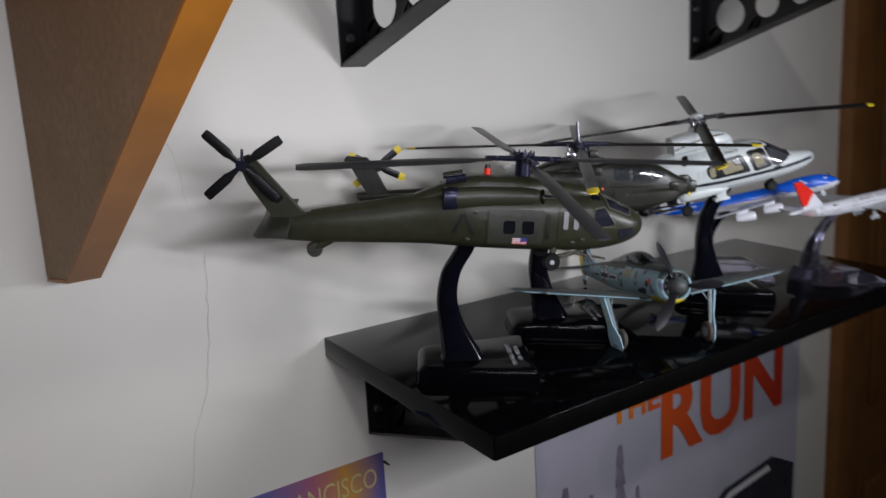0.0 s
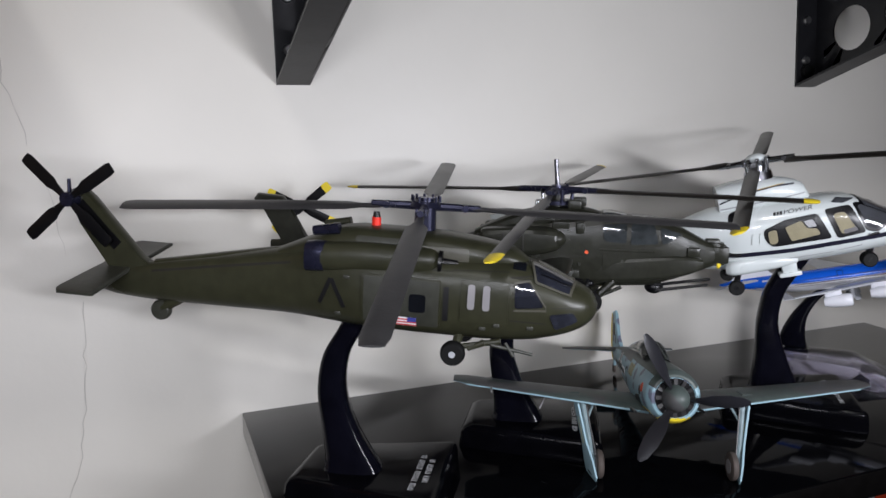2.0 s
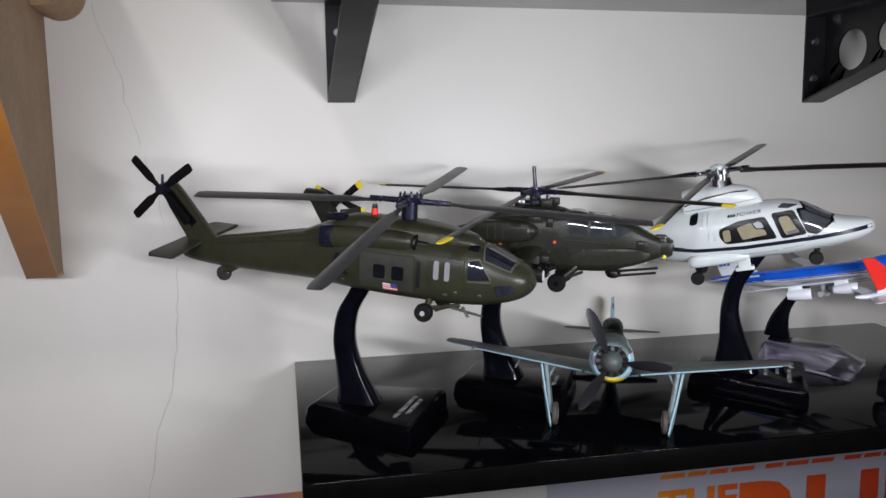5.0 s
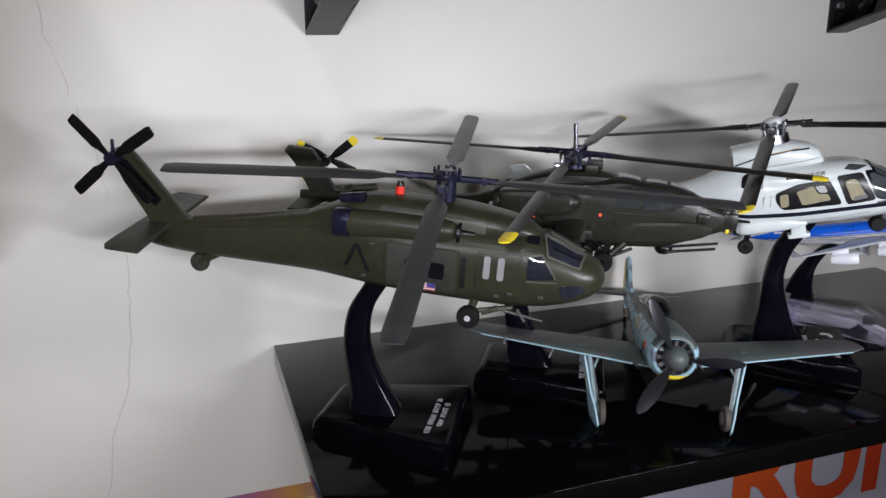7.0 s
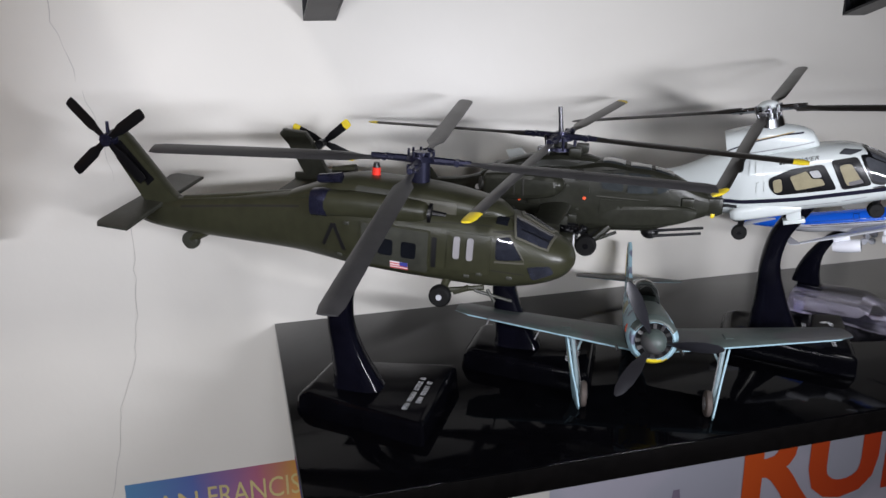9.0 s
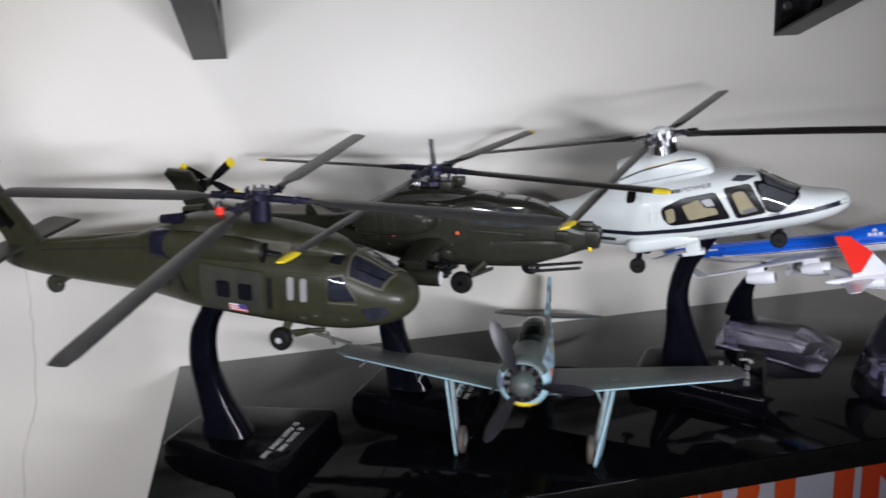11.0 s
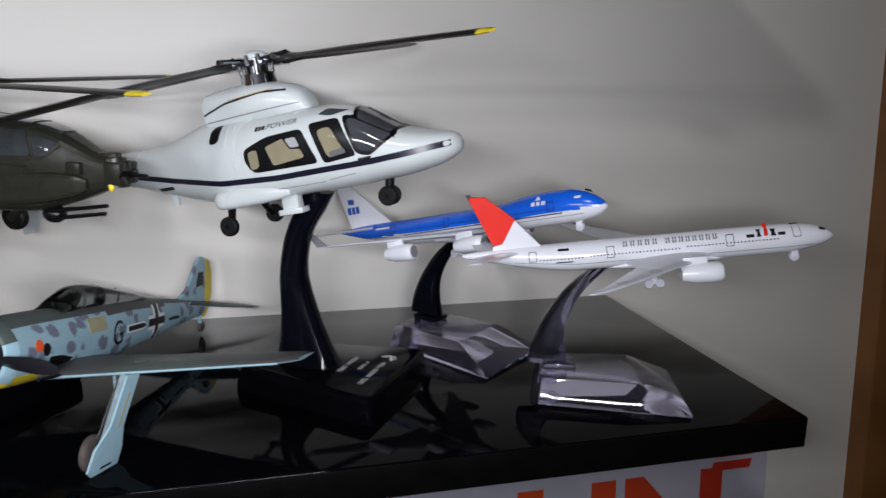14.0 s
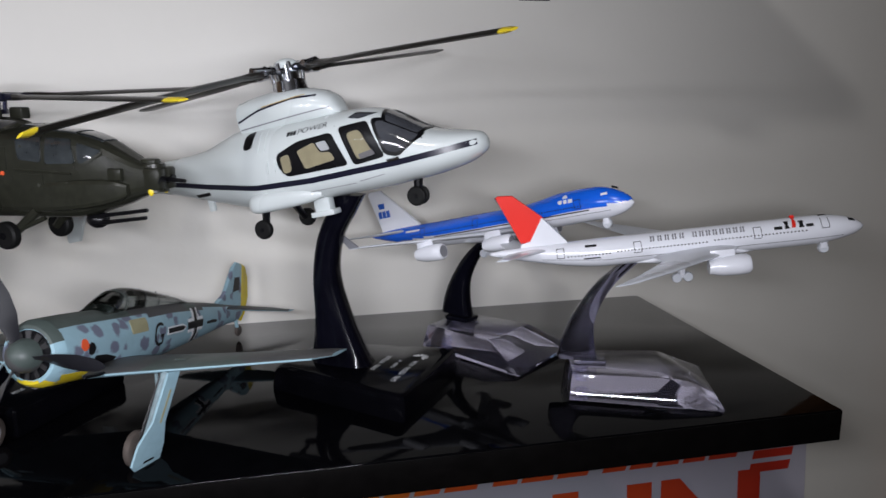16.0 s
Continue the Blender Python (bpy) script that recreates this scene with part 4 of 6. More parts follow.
    plate(bm, [(-139, -35), (-156, -35), (-158, -32), (-156, 0), (-158, 32), (-156, 35), (-139, 35), (-140, 0)], 2.2, mm(0, 0, -42.5), (MM, 0, 0), (0, MM, .14 * MM), .05)
    part("tailplane", bm, OLIVE_DARK, h)
    gear_wheel(h, -126, 0, -62, 5.0, 4.4, OLIVE_DARK, OLIVE_DARK)
    part("tail_gear_leg", rod(fresh(), mm(-126, 0, -61.5), mm(-115, 0, -54), 2.4 * MM, 3.2 * MM, 10), OLIVE, h)
    hub = part("tail_rotor_hub", rod(fresh(), mm(-168, -2, -11), mm(-168, -9, -11), 4.2 * MM, 3.4 * MM, 14), HUBBLUE, h)
    part("tail_rotor_pin", rod(fresh(), mm(-168, -6, -8), mm(-168, -6, -1.5), 1.0 * MM, .8 * MM, 8), HUBBLUE, hub)
    for a in (139, 36, 223, 316):
        d = Vector((math.cos(radians(a)), 0, math.sin(radians(a))))
        s = Vector((-d.z, 0, d.x))
        o = Vector(mm(-168, -7.5, -11))
        rings = []
        for r, c in ((3, 1.4), (8, 2.0), (11, 3.0), (26, 3.0), (28, 2.4)):
            rings.append([o + d * r * MM + s * u * c * MM + Vector((0, v * MM, 0)) for u, v in ((-1, -.2), (0, -.6), (1, -.2), (1, .2), (0, .6), (-1, .2))])
        part("tail_rotor_blade", loft(fresh(), rings), BLACKP, hub, "black tail rotor blade")
    part("rotor_mast", rod(fresh(), mm(0, 0, -15), mm(0, 0, -1.5), 5.0 * MM, 4.6 * MM, 18), HUBBLUE, h, "blue black rotor mast")
    angs = (186, 95, 8, -85)
    rotor_hub(h, 4.2, -6, 1.8, HUBBLUE, angs, 24, -2.2)
    for a, z in zip(angs, (-9, 6.5, -2, -20.5)):
        blade_part(h, a, z, 137, 9.2, 20, BLADE, lift=-2.2, pitch=-20 if a == 186 else 14 if a == 8 else 3)
    for k in range(10):
        a = radians(36 * k)
        part("rivet", rod(fresh(), mm(6.2 * math.cos(a), 6.2 * math.sin(a), 0), mm(6.2 * math.cos(a), 6.2 * math.sin(a), 2.6), .6 * MM, .6 * MM, 6), HUBBLUE, h)
    return h


# ---- dark attack helicopter ----
def drab_helicopter():
    h = thing("model_helicopter", heading_pose(0.158, -0.106, 1.542, -29.5), "dark drab model attack helicopter with yellow blade tips", "model helicopter", "model helicopters")
    B = Body([(86, -30.5, -36.5, 3.2, 2.6), (83.5, -28, -38.4, 5.0, 2.8), (77, -25.8, -41, 6.8, 3.0), (69, -21.5, -44.2, 8.2, 3.2), (60, -17, -47, 9.4, 3.4), (50, -14.2, -49.8, 10.4, 3.6), (38, -13.0, -50.5, 10.9, 3.8), (26, -11.2, -51, 11.1, 3.8), (14, -13, -51.2, 11.2, 3.8),
              (-6, -14.5, -51.5, 11, 3.6), (-25, -17, -49, 9.6, 3.2), (-42, -22.5, -45, 7.6, 2.6), (-60, -27, -42, 6, 2.4), (-100, -28, -38.5, 4.6, 2.3), (-140, -29, -37, 3.6, 2.3), (-160, -30, -36, 2.0, 2.2)], 22)
    part("fuselage", B.build(fresh()), DRAB, h, sharp=11)
    T = Body([(26, -12.5, -18, 4), (16, -9.5, -20, 7, 2.6), (0, -8.5, -22, 8.5, 2.8), (-18, -11, -22, 8, 2.6), (-34, -17, -25, 6, 2.4), (-44, -22, -27, 4)], 14)
    part("rotor_fairing", T.build(fresh()), DRAB, h, sharp=11)
    for s in (-1, 1):
        N = Body([(2, -21, -29, 3.2), (-1, -19, -31, 5.2, 2.6), (-12, -18.0, -33, 6.2, 3.4), (-30, -18.4, -33.3, 6.2, 3.6), (-38, -19.0, -33.0, 6.0, 3.6), (-39.5, -20.0, -32.0, 5.4, 3.4)], 16)
        bm = N.build(fresh())
        bmesh.ops.translate(bm, vec=mm(0, s * 13, 0), verts=bm.verts)
        nac = part("engine_nacelle", bm, DRAB, h, sharp=11)
        part("air_intake", ball(fresh(), mm(0, s * 13.5, -24.5), 4.4 * MM, 1.1, 1, 1, 14), DRAB, nac)
        part("exhaust", rod(fresh(), mm(-36, s * 13, -26), mm(-42, s * 16, -25), 4.0 * MM, 3.4 * MM, 14), DRABLINE, nac)
        for x in (-18, -23, -28):
            part("cowl_slot", box(fresh(), x * MM, (x + 1.1) * MM, (s * 13 - 6.25) * MM, (s * 13 + 6.25) * MM, -.0305, -.0205, .0002), DRABLINE, nac)
        K = Body([(75, -35, -39.5, 1.5, 2.6), (70, -33.4, -42, 3.2, 3.4), (58, -33, -45, 4.2, 4.0), (40, -34, -47.2, 4.2, 4.0), (24, -36, -48, 3.6, 3.4), (12, -40, -48, 2, 2.6)], 14)
        bm = K.build(fresh())
        bmesh.ops.translate(bm, vec=mm(0, s * 7.6, 0), verts=bm.verts)
        part("cheek_fairing", bm, DRAB, h, sharp=16)
        w = part("stub_wing", wing(fresh(), [(9, 17, s * 9, -36.5, 3.4), (7, 15, s * 26, -38.2, 2.8), (5, 13, s * 41, -39.6, 2.0)]), DRAB, h)
        for v in w.data.vertices:
            v.co = v.co * MM
        bm = rod(fresh(), mm(12, s * 34, -49), mm(-18, s * 34, -49), 4.4 * MM, 4.4 * MM, 18)
        rod(bm, mm(-18, s * 34, -49), mm(-22, s * 34, -49), 4.4 * MM, 3 * MM, 18)
        box(bm, -.006, .005, (s * 34 - 1.2) * MM, (s * 34 + 1.2) * MM, -.045, -.038)
        pod = part("rocket_pod", bm, DRAB, h)
        part("pod_face", rod(fresh(), mm(12, s * 34, -49), mm(12.5, s * 34, -49), 4.0 * MM, 4.0 * MM, 18), DRABLINE, pod)
        for k in range(-2, 3):
            part("pod_stripe", box(fresh(), .0124, .0129, (s * 34 + k * 1.3 - .22) * MM, (s * 34 + k * 1.3 + .22) * MM, (-49 - math.sqrt(max(0, 12 - (k * 1.3) ** 2))) * MM, (-49 + math.sqrt(max(0, 12 - (k * 1.3) ** 2))) * MM), WHITEBAR, pod)
        for dy in (-2.6, 2.6):
            for z in (-45.5, -50.5):
                part("missile", rod(fresh(), mm(-12, s * 22 + dy, z), mm(14, s * 22 + dy, z), 2.1 * MM, 1.9 * MM, 10, True), BLACKP, h, "black missile")
        part("missile_rack", box(fresh(), -.010, .008, (s * 22 - 1) * MM, (s * 22 + 1) * MM, -.052, -.039, .0004), DRAB, h)
        gear_wheel(h, 18, s * 15, -57.4, 6.1, 4.6, BLACKP)
        bm = rod(fresh(), mm(18, s * 12.5, -58), mm(30, s * 9.5, -47), 1.8 * MM, 2.2 * MM, 10)
        rod(bm, mm(20, s * 12, -56), mm(34, s * 10, -50), 1.0 * MM, 1.0 * MM, 8)
        part("landing_gear_leg", bm, DRAB, h)
        for pts in ([(23.5, -15.6), (35.8, -15.2), (35.8, -26.6), (24.5, -25.6)], [(38.4, -15.6), (49.8, -16.6), (52.2, -26.8), (38.0, -27.2)]):
            part("canopy_window", B.side_patch(fresh(), pts, s, .45, 1.6), DRABGLASS, h, "dark shiny canopy window")
        part("canopy_window", B.side_patch(fresh(), [(53, -18.4), (63.5, -21.6), (58, -26.8), (54, -26.9)], s, .45, .8), DRABGLASS, h)
        for pts in ([(22.5, -15.5), (23.5, -27.5), (37, -29), (54, -28.5), (64, -22)], [(37.3, -15), (36.8, -28)], [(-5, -34), (20, -33.5), (20, -48)], [(-5, -34), (-5, -48)], [(-30, -36), (-5, -36)], [(64, -30), (78, -31)]):
            part("panel_line", B.side_strip(fresh(), pts, .45, s, .12), DRABLINE, h)
        for x, z in ((-20.5, -34.6), (15.5, -31.5)):
            part("orange_dot", B.side_patch(fresh(), [(x + 1.0 * math.cos(k), z + 1.0 * math.sin(k)) for k in [i * math.tau / 10 for i in range(10)]], s, .3, 0, 2), ORANGED, h, "small orange red dot")
        for x, z, dx, dz, out in ((8, -44, 4, 3, 1.4), (-12, -34, 3.4, 2.2, 1.4), (70, -31, 3.2, 2.4, 1.6), (-34, -36, 4, 2.2, 1.0), (2, -17.5, 4.5, 2, 1.4), (12, -19, 2.2, 3, 1.6)):
            y = B.on_side(x, z, 1, 0).y
            part("equipment_box", box(fresh(), (x - dx) * MM, (x + dx) * MM, s * y - out * MM, s * y + out * MM, (z - dz) * MM, (z + dz) * MM, .0006), DRAB, h)
        for x, z, r in ((-8, -41, 1.2), (12, -38, 1.0), (34, -36, 1.1), (48, -35, .9), (-24, -40, 1.1), (26, -20, .8), (6, -25, 1.0), (-14, -24, .9)):
            p = B.on_side(x, z, s, 0)
            part("skin_bolt", rod(fresh(), p - Vector((0, s * .001, 0)), p + Vector((0, s * .0007, 0)), r * MM, r * .7 * MM, 8), OLIVE_DARK, h)
        for x in (37.2, 51.2):
            part("canopy_frame", B.side_strip(fresh(), [(x, -14.5), (x + .8, -28)], 1.3, s, .7), DRAB, h)
        part("canopy_frame", B.side_strip(fresh(), [(22.5, -27.6), (40, -28.2), (56, -27.2), (64, -22.5)], 1.3, s, .7), DRAB, h)
        part("canopy_frame", B.side_strip(fresh(), [(22.5, -16.4), (37, -15.8), (51, -16.4), (63, -20.6)], 1.0, s, .7), DRAB, h)
        part("hand_rail", rod(fresh(), mm(22, s * 11.4, -30), mm(50, s * 10.8, -31), .5 * MM, .5 * MM, 6), DRAB, h)
        bm = rod(fresh(), mm(14, s * 30, -46), mm(16, s * 22, -44), 1.0 * MM, 1.0 * MM, 8)
        for k in range(5):
            ball(bm, mm(8 + 2.2 * k, s * (27 - 1.1 * k), -45.5 - .8 * (k % 2)), 1.9 * MM, 1.2, 1, 1, 8)
        part("weapon_fittings", bm, BLACKP, h)
        part("antenna_fin", plate(fresh(), [(-70, -28), (-78, -28), (-77, -22), (-74, -22)], .8, (0, 0, 0), (MM, 0, 0), (0, 0, MM)), DRAB, h) if s < 0 else None
        part("skin_panel", B.side_patch(fresh(), rect(24, 36, -46, -31.5), s, .3, .6), DRAB, h)
        part("skin_panel", B.side_patch(fresh(), rect(2, 18, -30, -20.5), s, .3, .6), DRAB, h)
        part("skin_panel", B.side_patch(fresh(), rect(-18, -2, -47, -37), s, .3, .6), DRAB, h)
        part("yellow_spot", ball(fresh(), mm(83.5, s * 4.8, -38), 1.6 * MM, .8, .6, 1.2, 10), YELLOW, h, "yellow spot")
        part("nose_lens", rod(fresh(), mm(84, s * 3.2, -33), mm(88.5, s * 3.4, -34), 2.6 * MM, 2.4 * MM, 12), BLACKP, h)
    part("skin_badge", B.side_patch(fresh(), [(-45 + 1.5 * math.cos(k), -30 + 1.5 * math.sin(k)) for k in [i * math.tau / 8 for i in range(8)]], -1, .25, 0, 2), WHITEBAR, h)
    part("canopy_roof", B.wrap_patch(fresh(), [(24, 70), (36, 70), (36, 110), (24, 110)], .4, 1.5), DRABGLASS, h)
    part("canopy_roof", B.wrap_patch(fresh(), [(39, 70), (50, 70), (50, 110), (39, 110)], .4, 1.5), DRABGLASS, h)
    part("windscreen", B.wrap_patch(fresh(), [(52, 68), (62, 72), (62, 108), (52, 112)], .4, 1.5), DRABGLASS, h)
    bm = rod(fresh(), mm(82, 0, -38.5), mm(82, 0, -27.0), 5.6 * MM, 4.6 * MM, 16)
    box(bm, .0805, .0885, -.0058, -.0012, -.0375, -.0285, .0010)
    box(bm, .0805, .0885, .0012, .0058, -.0375, -.0285, .0010)
    box(bm, .0770, .0845, -.0022, .0022, -.0290, -.0250, .0010)
    part("nose_turret", bm, DRAB, h, "drab sensor turret")
    part("nose_probe", rod(fresh(), mm(86, 1, -33.5), mm(96, 1, -34), 1.0 * MM, .8 * MM, 8), BLACKP, h)
    bm = ball(fresh(), mm(52, 0, -51.5), 4.2 * MM, 1.2, 1, .9, 12)
    rod(bm, mm(52, -3.0, -50), mm(80, -3.4, -46.0), .9 * MM, .8 * MM, 8)
    rod(bm, mm(52, -3.0, -53), mm(79, -3.4, -49.2), .9 * MM, .8 * MM, 8)
    part("chin_gun", bm, BLACKP, h, "black twin gun barrels")
    fin = part("tail_fin", plate(fresh(), [(-134, -32), (-139, -28), (-149, -9), (-152, -5), (-166, -3.5), (-168.5, -6.5), (-163, -13), (-151, -35)], 5.2, (0, 0, 0), (MM, 0, 0), (0, 0, MM), .06), DRAB, h)
    part("tailplane", plate(fresh(), [(-146, -28), (-158, -28), (-160, 0), (-158, 28), (-146, 28), (-144, 0)], 2, mm(0, 0, -34.5), (MM, 0, 0), (0, MM, 0), .05), DRAB, h)
    gear_wheel(h, -146, 0, -45, 4, 3.4, BLACKP)
    part("tail_gear_leg", rod(fresh(), mm(-146, 0, -45), mm(-140, 0, -36), 1.4 * MM, 2 * MM, 8), DRAB, h)
    hub = part("tail_rotor_hub", rod(fresh(), mm(-145, 2, -13), mm(-145, 11, -13), 3 * MM, 2.2 * MM, 12), BLACKP, h)
    for a in (38, 156, 218, 336):
        d = Vector((math.cos(radians(a)), 0, math.sin(radians(a))))
        s = Vector((-d.z, 0, d.x))
        o = Vector(mm(-145, 10, -13))

        def sec(r, c):
            return [o + d * r * MM + s * u * c * MM + Vector((0, v * MM, 0)) for u, v in ((-1, -.2), (0, -.6), (1, -.2), (1, .2), (0, .6), (-1, .2))]
        bl = part("tail_rotor_blade", loft(fresh(), [sec(2, 1.4), sec(7, 2.4), sec(17, 2.6)]), BLACKP, hub)
        part("blade_tip", loft(fresh(), [sec(17, 2.65), sec(20.5, 2.6), sec(21.5, 2.0)]), YELLOW, bl, "yellow painted blade tip")
    angs = (76, 165.5, -15.2, -102)
    part("rotor_mast", rod(fresh(), mm(0, 0, -12), mm(0, 0, 0), 4 * MM, 3.6 * MM, 16), DRAB, h)
    hubp = rotor_hub(h, 3.6, -4, 2.5, HUBBLUE, angs, 21)
    bm = rod(fresh(), mm(0, 0, 2), mm(-1, 0, 14.5), 1.5 * MM, 1.0 * MM, 10)
    rod(bm, mm(-.9, 0, 12.5), mm(-1, 0, 16), 1.3 * MM, 1.2 * MM, 10)
    part("mast_spike", bm, SPIKE, hubp, "upright metal mast")
    bm = rod(fresh(), mm(0, 0, -7.5), mm(0, 0, -5.5), 8.5 * MM, 8.0 * MM, 20)
    rod(bm, mm(0, 0, -2.2), mm(0, 0, -.4), 6.8 * MM, 6.4 * MM, 20)
    part("swash_plate", bm, HUBBLUE, hubp, "blue black swash plate")
    for k in range(4):
        a = radians(angs[k] + 28)
        part("pitch_rod", rod(fresh(), mm(7.6 * math.cos(a), 7.6 * math.sin(a), -7), mm(8.4 * math.cos(a), 8.4 * math.sin(a), .6), .9 * MM, .9 * MM, 8), CHROME if k == 1 else HUBBLUE, hubp)
    for k, (dx, dy) in enumerate(((9, -7), (-8, -8), (12, 5))):
        part("hub_block", box(fresh(), (dx - 3.5) * MM, (dx + 3.5) * MM, (dy - 2.5) * MM, (dy + 2.5) * MM, -.0095, -.0045, .0008), CHROME if k == 1 else DRAB, h)
    for a, z in zip(angs, (3, -3, -1, -15)):
        blade_part(h, a, z, 126, 7.2, 17, BLADE_DARK if a != -102 else BLADE, YELLOW, 9 if a == -102 else 7, 1.8, pitch=8)
    return h


# ---- white civil helicopter ----
def white_helicopter():
    h = thing("model_helicopter", heading_pose(0.285, -0.112, 1.556, -34, 12), "pearl white model helicopter with navy stripe and tinted windows", "model helicopter", "model helicopters")
    B = Body([(88.5, -51.2, -55.2, 2.2, 2.1), (86.5, -48.7, -57.4, 6.5, 2.1), (80, -46.6, -60.2, 11, 2.2), (71, -44.4, -62, 14.2, 2.3), (63, -41.5, -63, 15.8, 2.4), (53, -34.8, -63.5, 17, 2.6), (44, -29.8, -64, 17.6, 2.8), (32, -27.6, -64.2, 17.9, 2.9),
              (5, -27, -64.2, 17.9, 2.9), (-15, -26.2, -63.6, 17, 2.8), (-29, -25.2, -62.4, 14.6, 2.6), (-40, -27.4, -60.2, 11.8, 2.4), (-54, -30.6, -56, 8.8, 2.3), (-84, -31, -47, 6, 2.2), (-120, -30, -41, 4.2, 2.2), (-150, -28.5, -37, 2.4, 2.2)])
    part("fuselage", B.build(fresh()), PEARL, h)
    C = Body([(25, -25.5, -30, 4), (22, -19, -30, 7.6, 2.3), (12, -14.2, -30, 11, 2.5), (-2, -11.8, -30, 12.2, 2.6), (-16, -12, -30, 11.8, 2.6), (-25, -13, -30, 10.8, 2.6)])
    part("engine_cowling", C.build(fresh()), PEARL, h)
    for s in (-1, 1):
        part("cowling_stripe", C.side_strip(fresh(), [(-24.5, -22.5), (-12, -19.2), (6, -17.4), (17, -18.2)], .9, s, .15), NAVY, h)
        part("cowling_line", C.side_strip(fresh(), [(-10, -18.2), (12, -16.8)], .35, s, .18), GOLDL, h)
        part("cowling_seam", C.side_strip(fresh(), [(-24.5, -26.0), (22, -24.5)], .5, s, .12), GREYPRINT, h)
        part("side_stripe", B.side_strip(fresh(), [(-140, -35.5), (-75, -43), (-51, -48), (-20, -53.1), (10, -54.6), (30, -54.4), (54, -54.2), (70, -53.4), (86, -52.3)], 2.5, s, .16), NAVY, h, "navy side stripe")
        # black framed cabin glazing, seats behind thin panes
        part("cabin_window_frame", B.side_patch(fresh(), [(-4.2, -40.5), (8, -36.6), (25, -35.9), (30.8, -51.2), (-0.8, -51.0), (-4.4, -46)], s, .22, 2.2), BLACKP, h, "black window surround")
        part("cabin_seat", B.side_patch(fresh(), [(-2.2, -41.8), (2.6, -41.2), (2.6, -48.9), (-1.8, -49.5)], s, .45, 1.6), BEIGE, h, "beige seat back")
        part("cabin_seat", B.side_patch(fresh(), [(7.0, -40.8), (16.0, -38.6), (18.5, -43.5), (23.5, -44), (25.0, -47.8), (9.6, -49.2)], s, .45, 1.2), BEIGE, h, "beige seat back")
        part("far_window", B.side_patch(fresh(), [(17.0, -39.0), (22.0, -38.8), (23.6, -43.0), (19.2, -43.0)], s, .48, 1.0), WHITEBAR, h)
        part("cabin_pane", B.side_patch(fresh(), [(6.3, -40.3), (22.6, -38.0), (26.0, -47.9), (9.6, -49.6)], s, .8, 1.8), PANE, h, "clear window pane")
        part("cabin_pane", B.side_patch(fresh(), [(-3, -41), (3.2, -40.4), (3.2, -49), (-2.4, -49.8)], s, .8, 1.6), PANE, h, "clear window pane")
        part("door_window_frame", B.side_patch(fresh(), [(28.6, -34.6), (42.2, -34.2), (48.4, -50.8), (33.4, -51.9)], s, .26, 2.0), BLACKP, h, "black window surround")
        part("cockpit_seat", B.side_patch(fresh(), [(32.4, -37.8), (38.6, -37.2), (43.8, -48.8), (35.8, -50)], s, .5, 2.2), BEIGE, h, "beige cockpit seat")
        part("seat_edge", B.side_patch(fresh(), [(36.5, -47.6), (43.3, -46.6), (44.2, -48.9), (37.2, -49.8)], s, .62, .5), GREYBAR, h)
        part("door_pane", B.side_patch(fresh(), [(31.0, -36.6), (39.6, -36.2), (45.6, -49.6), (35.0, -50.6)], s, .85, 2.0), PANE, h, "clear window pane")
        part("windscreen_surround", B.side_patch(fresh(), [(43.6, -33.6), (55.6, -35.6), (66.0, -44.8), (54.0, -52.0), (48.2, -50.0)], s, .2, 2.0), BLACKP, h, "black windscreen surround")
        part("windscreen_side", B.side_patch(fresh(), [(45.6, -35.2), (55.0, -37.2), (63.8, -44.7), (54.0, -50.3), (49.4, -48.6)], s, .34, 2.0), TINT, h, "tinted shiny windscreen")
        part("roof_window", B.side_patch(fresh(), [(33.0, -31.6), (36.5, -29.6), (46, -31.8), (39, -33.0)], s, .24, .8), TINT, h)
        part("air_vent", B.side_patch(fresh(), [(-21.0, -28.8), (-15.5, -27.6), (-17.3, -35.4), (-22.6, -35.6)], s, .22, 2.0), BLACKP, h, "black oval vent")
        for x0, x1 in ((2.2, 3.6), (4.0, 5.2), (5.6, 7.0)):
            part("print_bar", B.side_patch(fresh(), rect(x0, x1, -33.6, -31.8, .5), s, .16, .3, 2), INK, h, "black printed mark")
        bm = fresh()
        pts, faces = word("POWER", 0.0)
        vs = [bm.verts.new(B.on_side(7.8 + 15.2 * (u if s < 0 else 1 - u) + .9 * v, -33.6 + .3 * u + 2.1 * v, s, .18)) for u, v in pts]
        for f in faces:
            bm.faces.new([vs[i] for i in f])
        part("printed_word", bm, INK, h, "black printed word")
        part("print_bar", B.side_patch(fresh(), rect(-62, -52, -52.2, -50.6), s, .14, .1, 2), INK, h)
        for pts in ([(26.8, -33.5), (32.2, -58)], [(44, -52), (45.5, -58), (33, -59)], [(-1, -52.5), (0.5, -59.5), (31, -59.5)], [(-35, -28), (-37, -58)], [(70, -46), (71, -60)]):
            part("panel_line", B.side_strip(fresh(), pts, .3, s, .08), GREYPRINT, h)
        for x in (-13, -9.5):
            part("cowl_louvre", B.side_patch(fresh(), [(x, -29), (x + 1.1, -29), (x - .5, -38), (x - 1.6, -38)], s, .5, .4), PEARL, h)
        for x in (-9, -5):
            part("cowl_louvre", B.side_patch(fresh(), [(x - 1.5, -42), (x - .2, -42), (x - 1.2, -48), (x - 2.5, -48)], s, .5, .4), PEARL, h)
        SP = Body([(12, -60, -62.8, 1.5), (4, -57.2, -64.2, 3.4, 2.5), (-15, -55.8, -65.0, 4.4, 2.6), (-24, -56.2, -64.8, 3.8, 2.6), (-27, -58.5, -63.5, 1.5)])
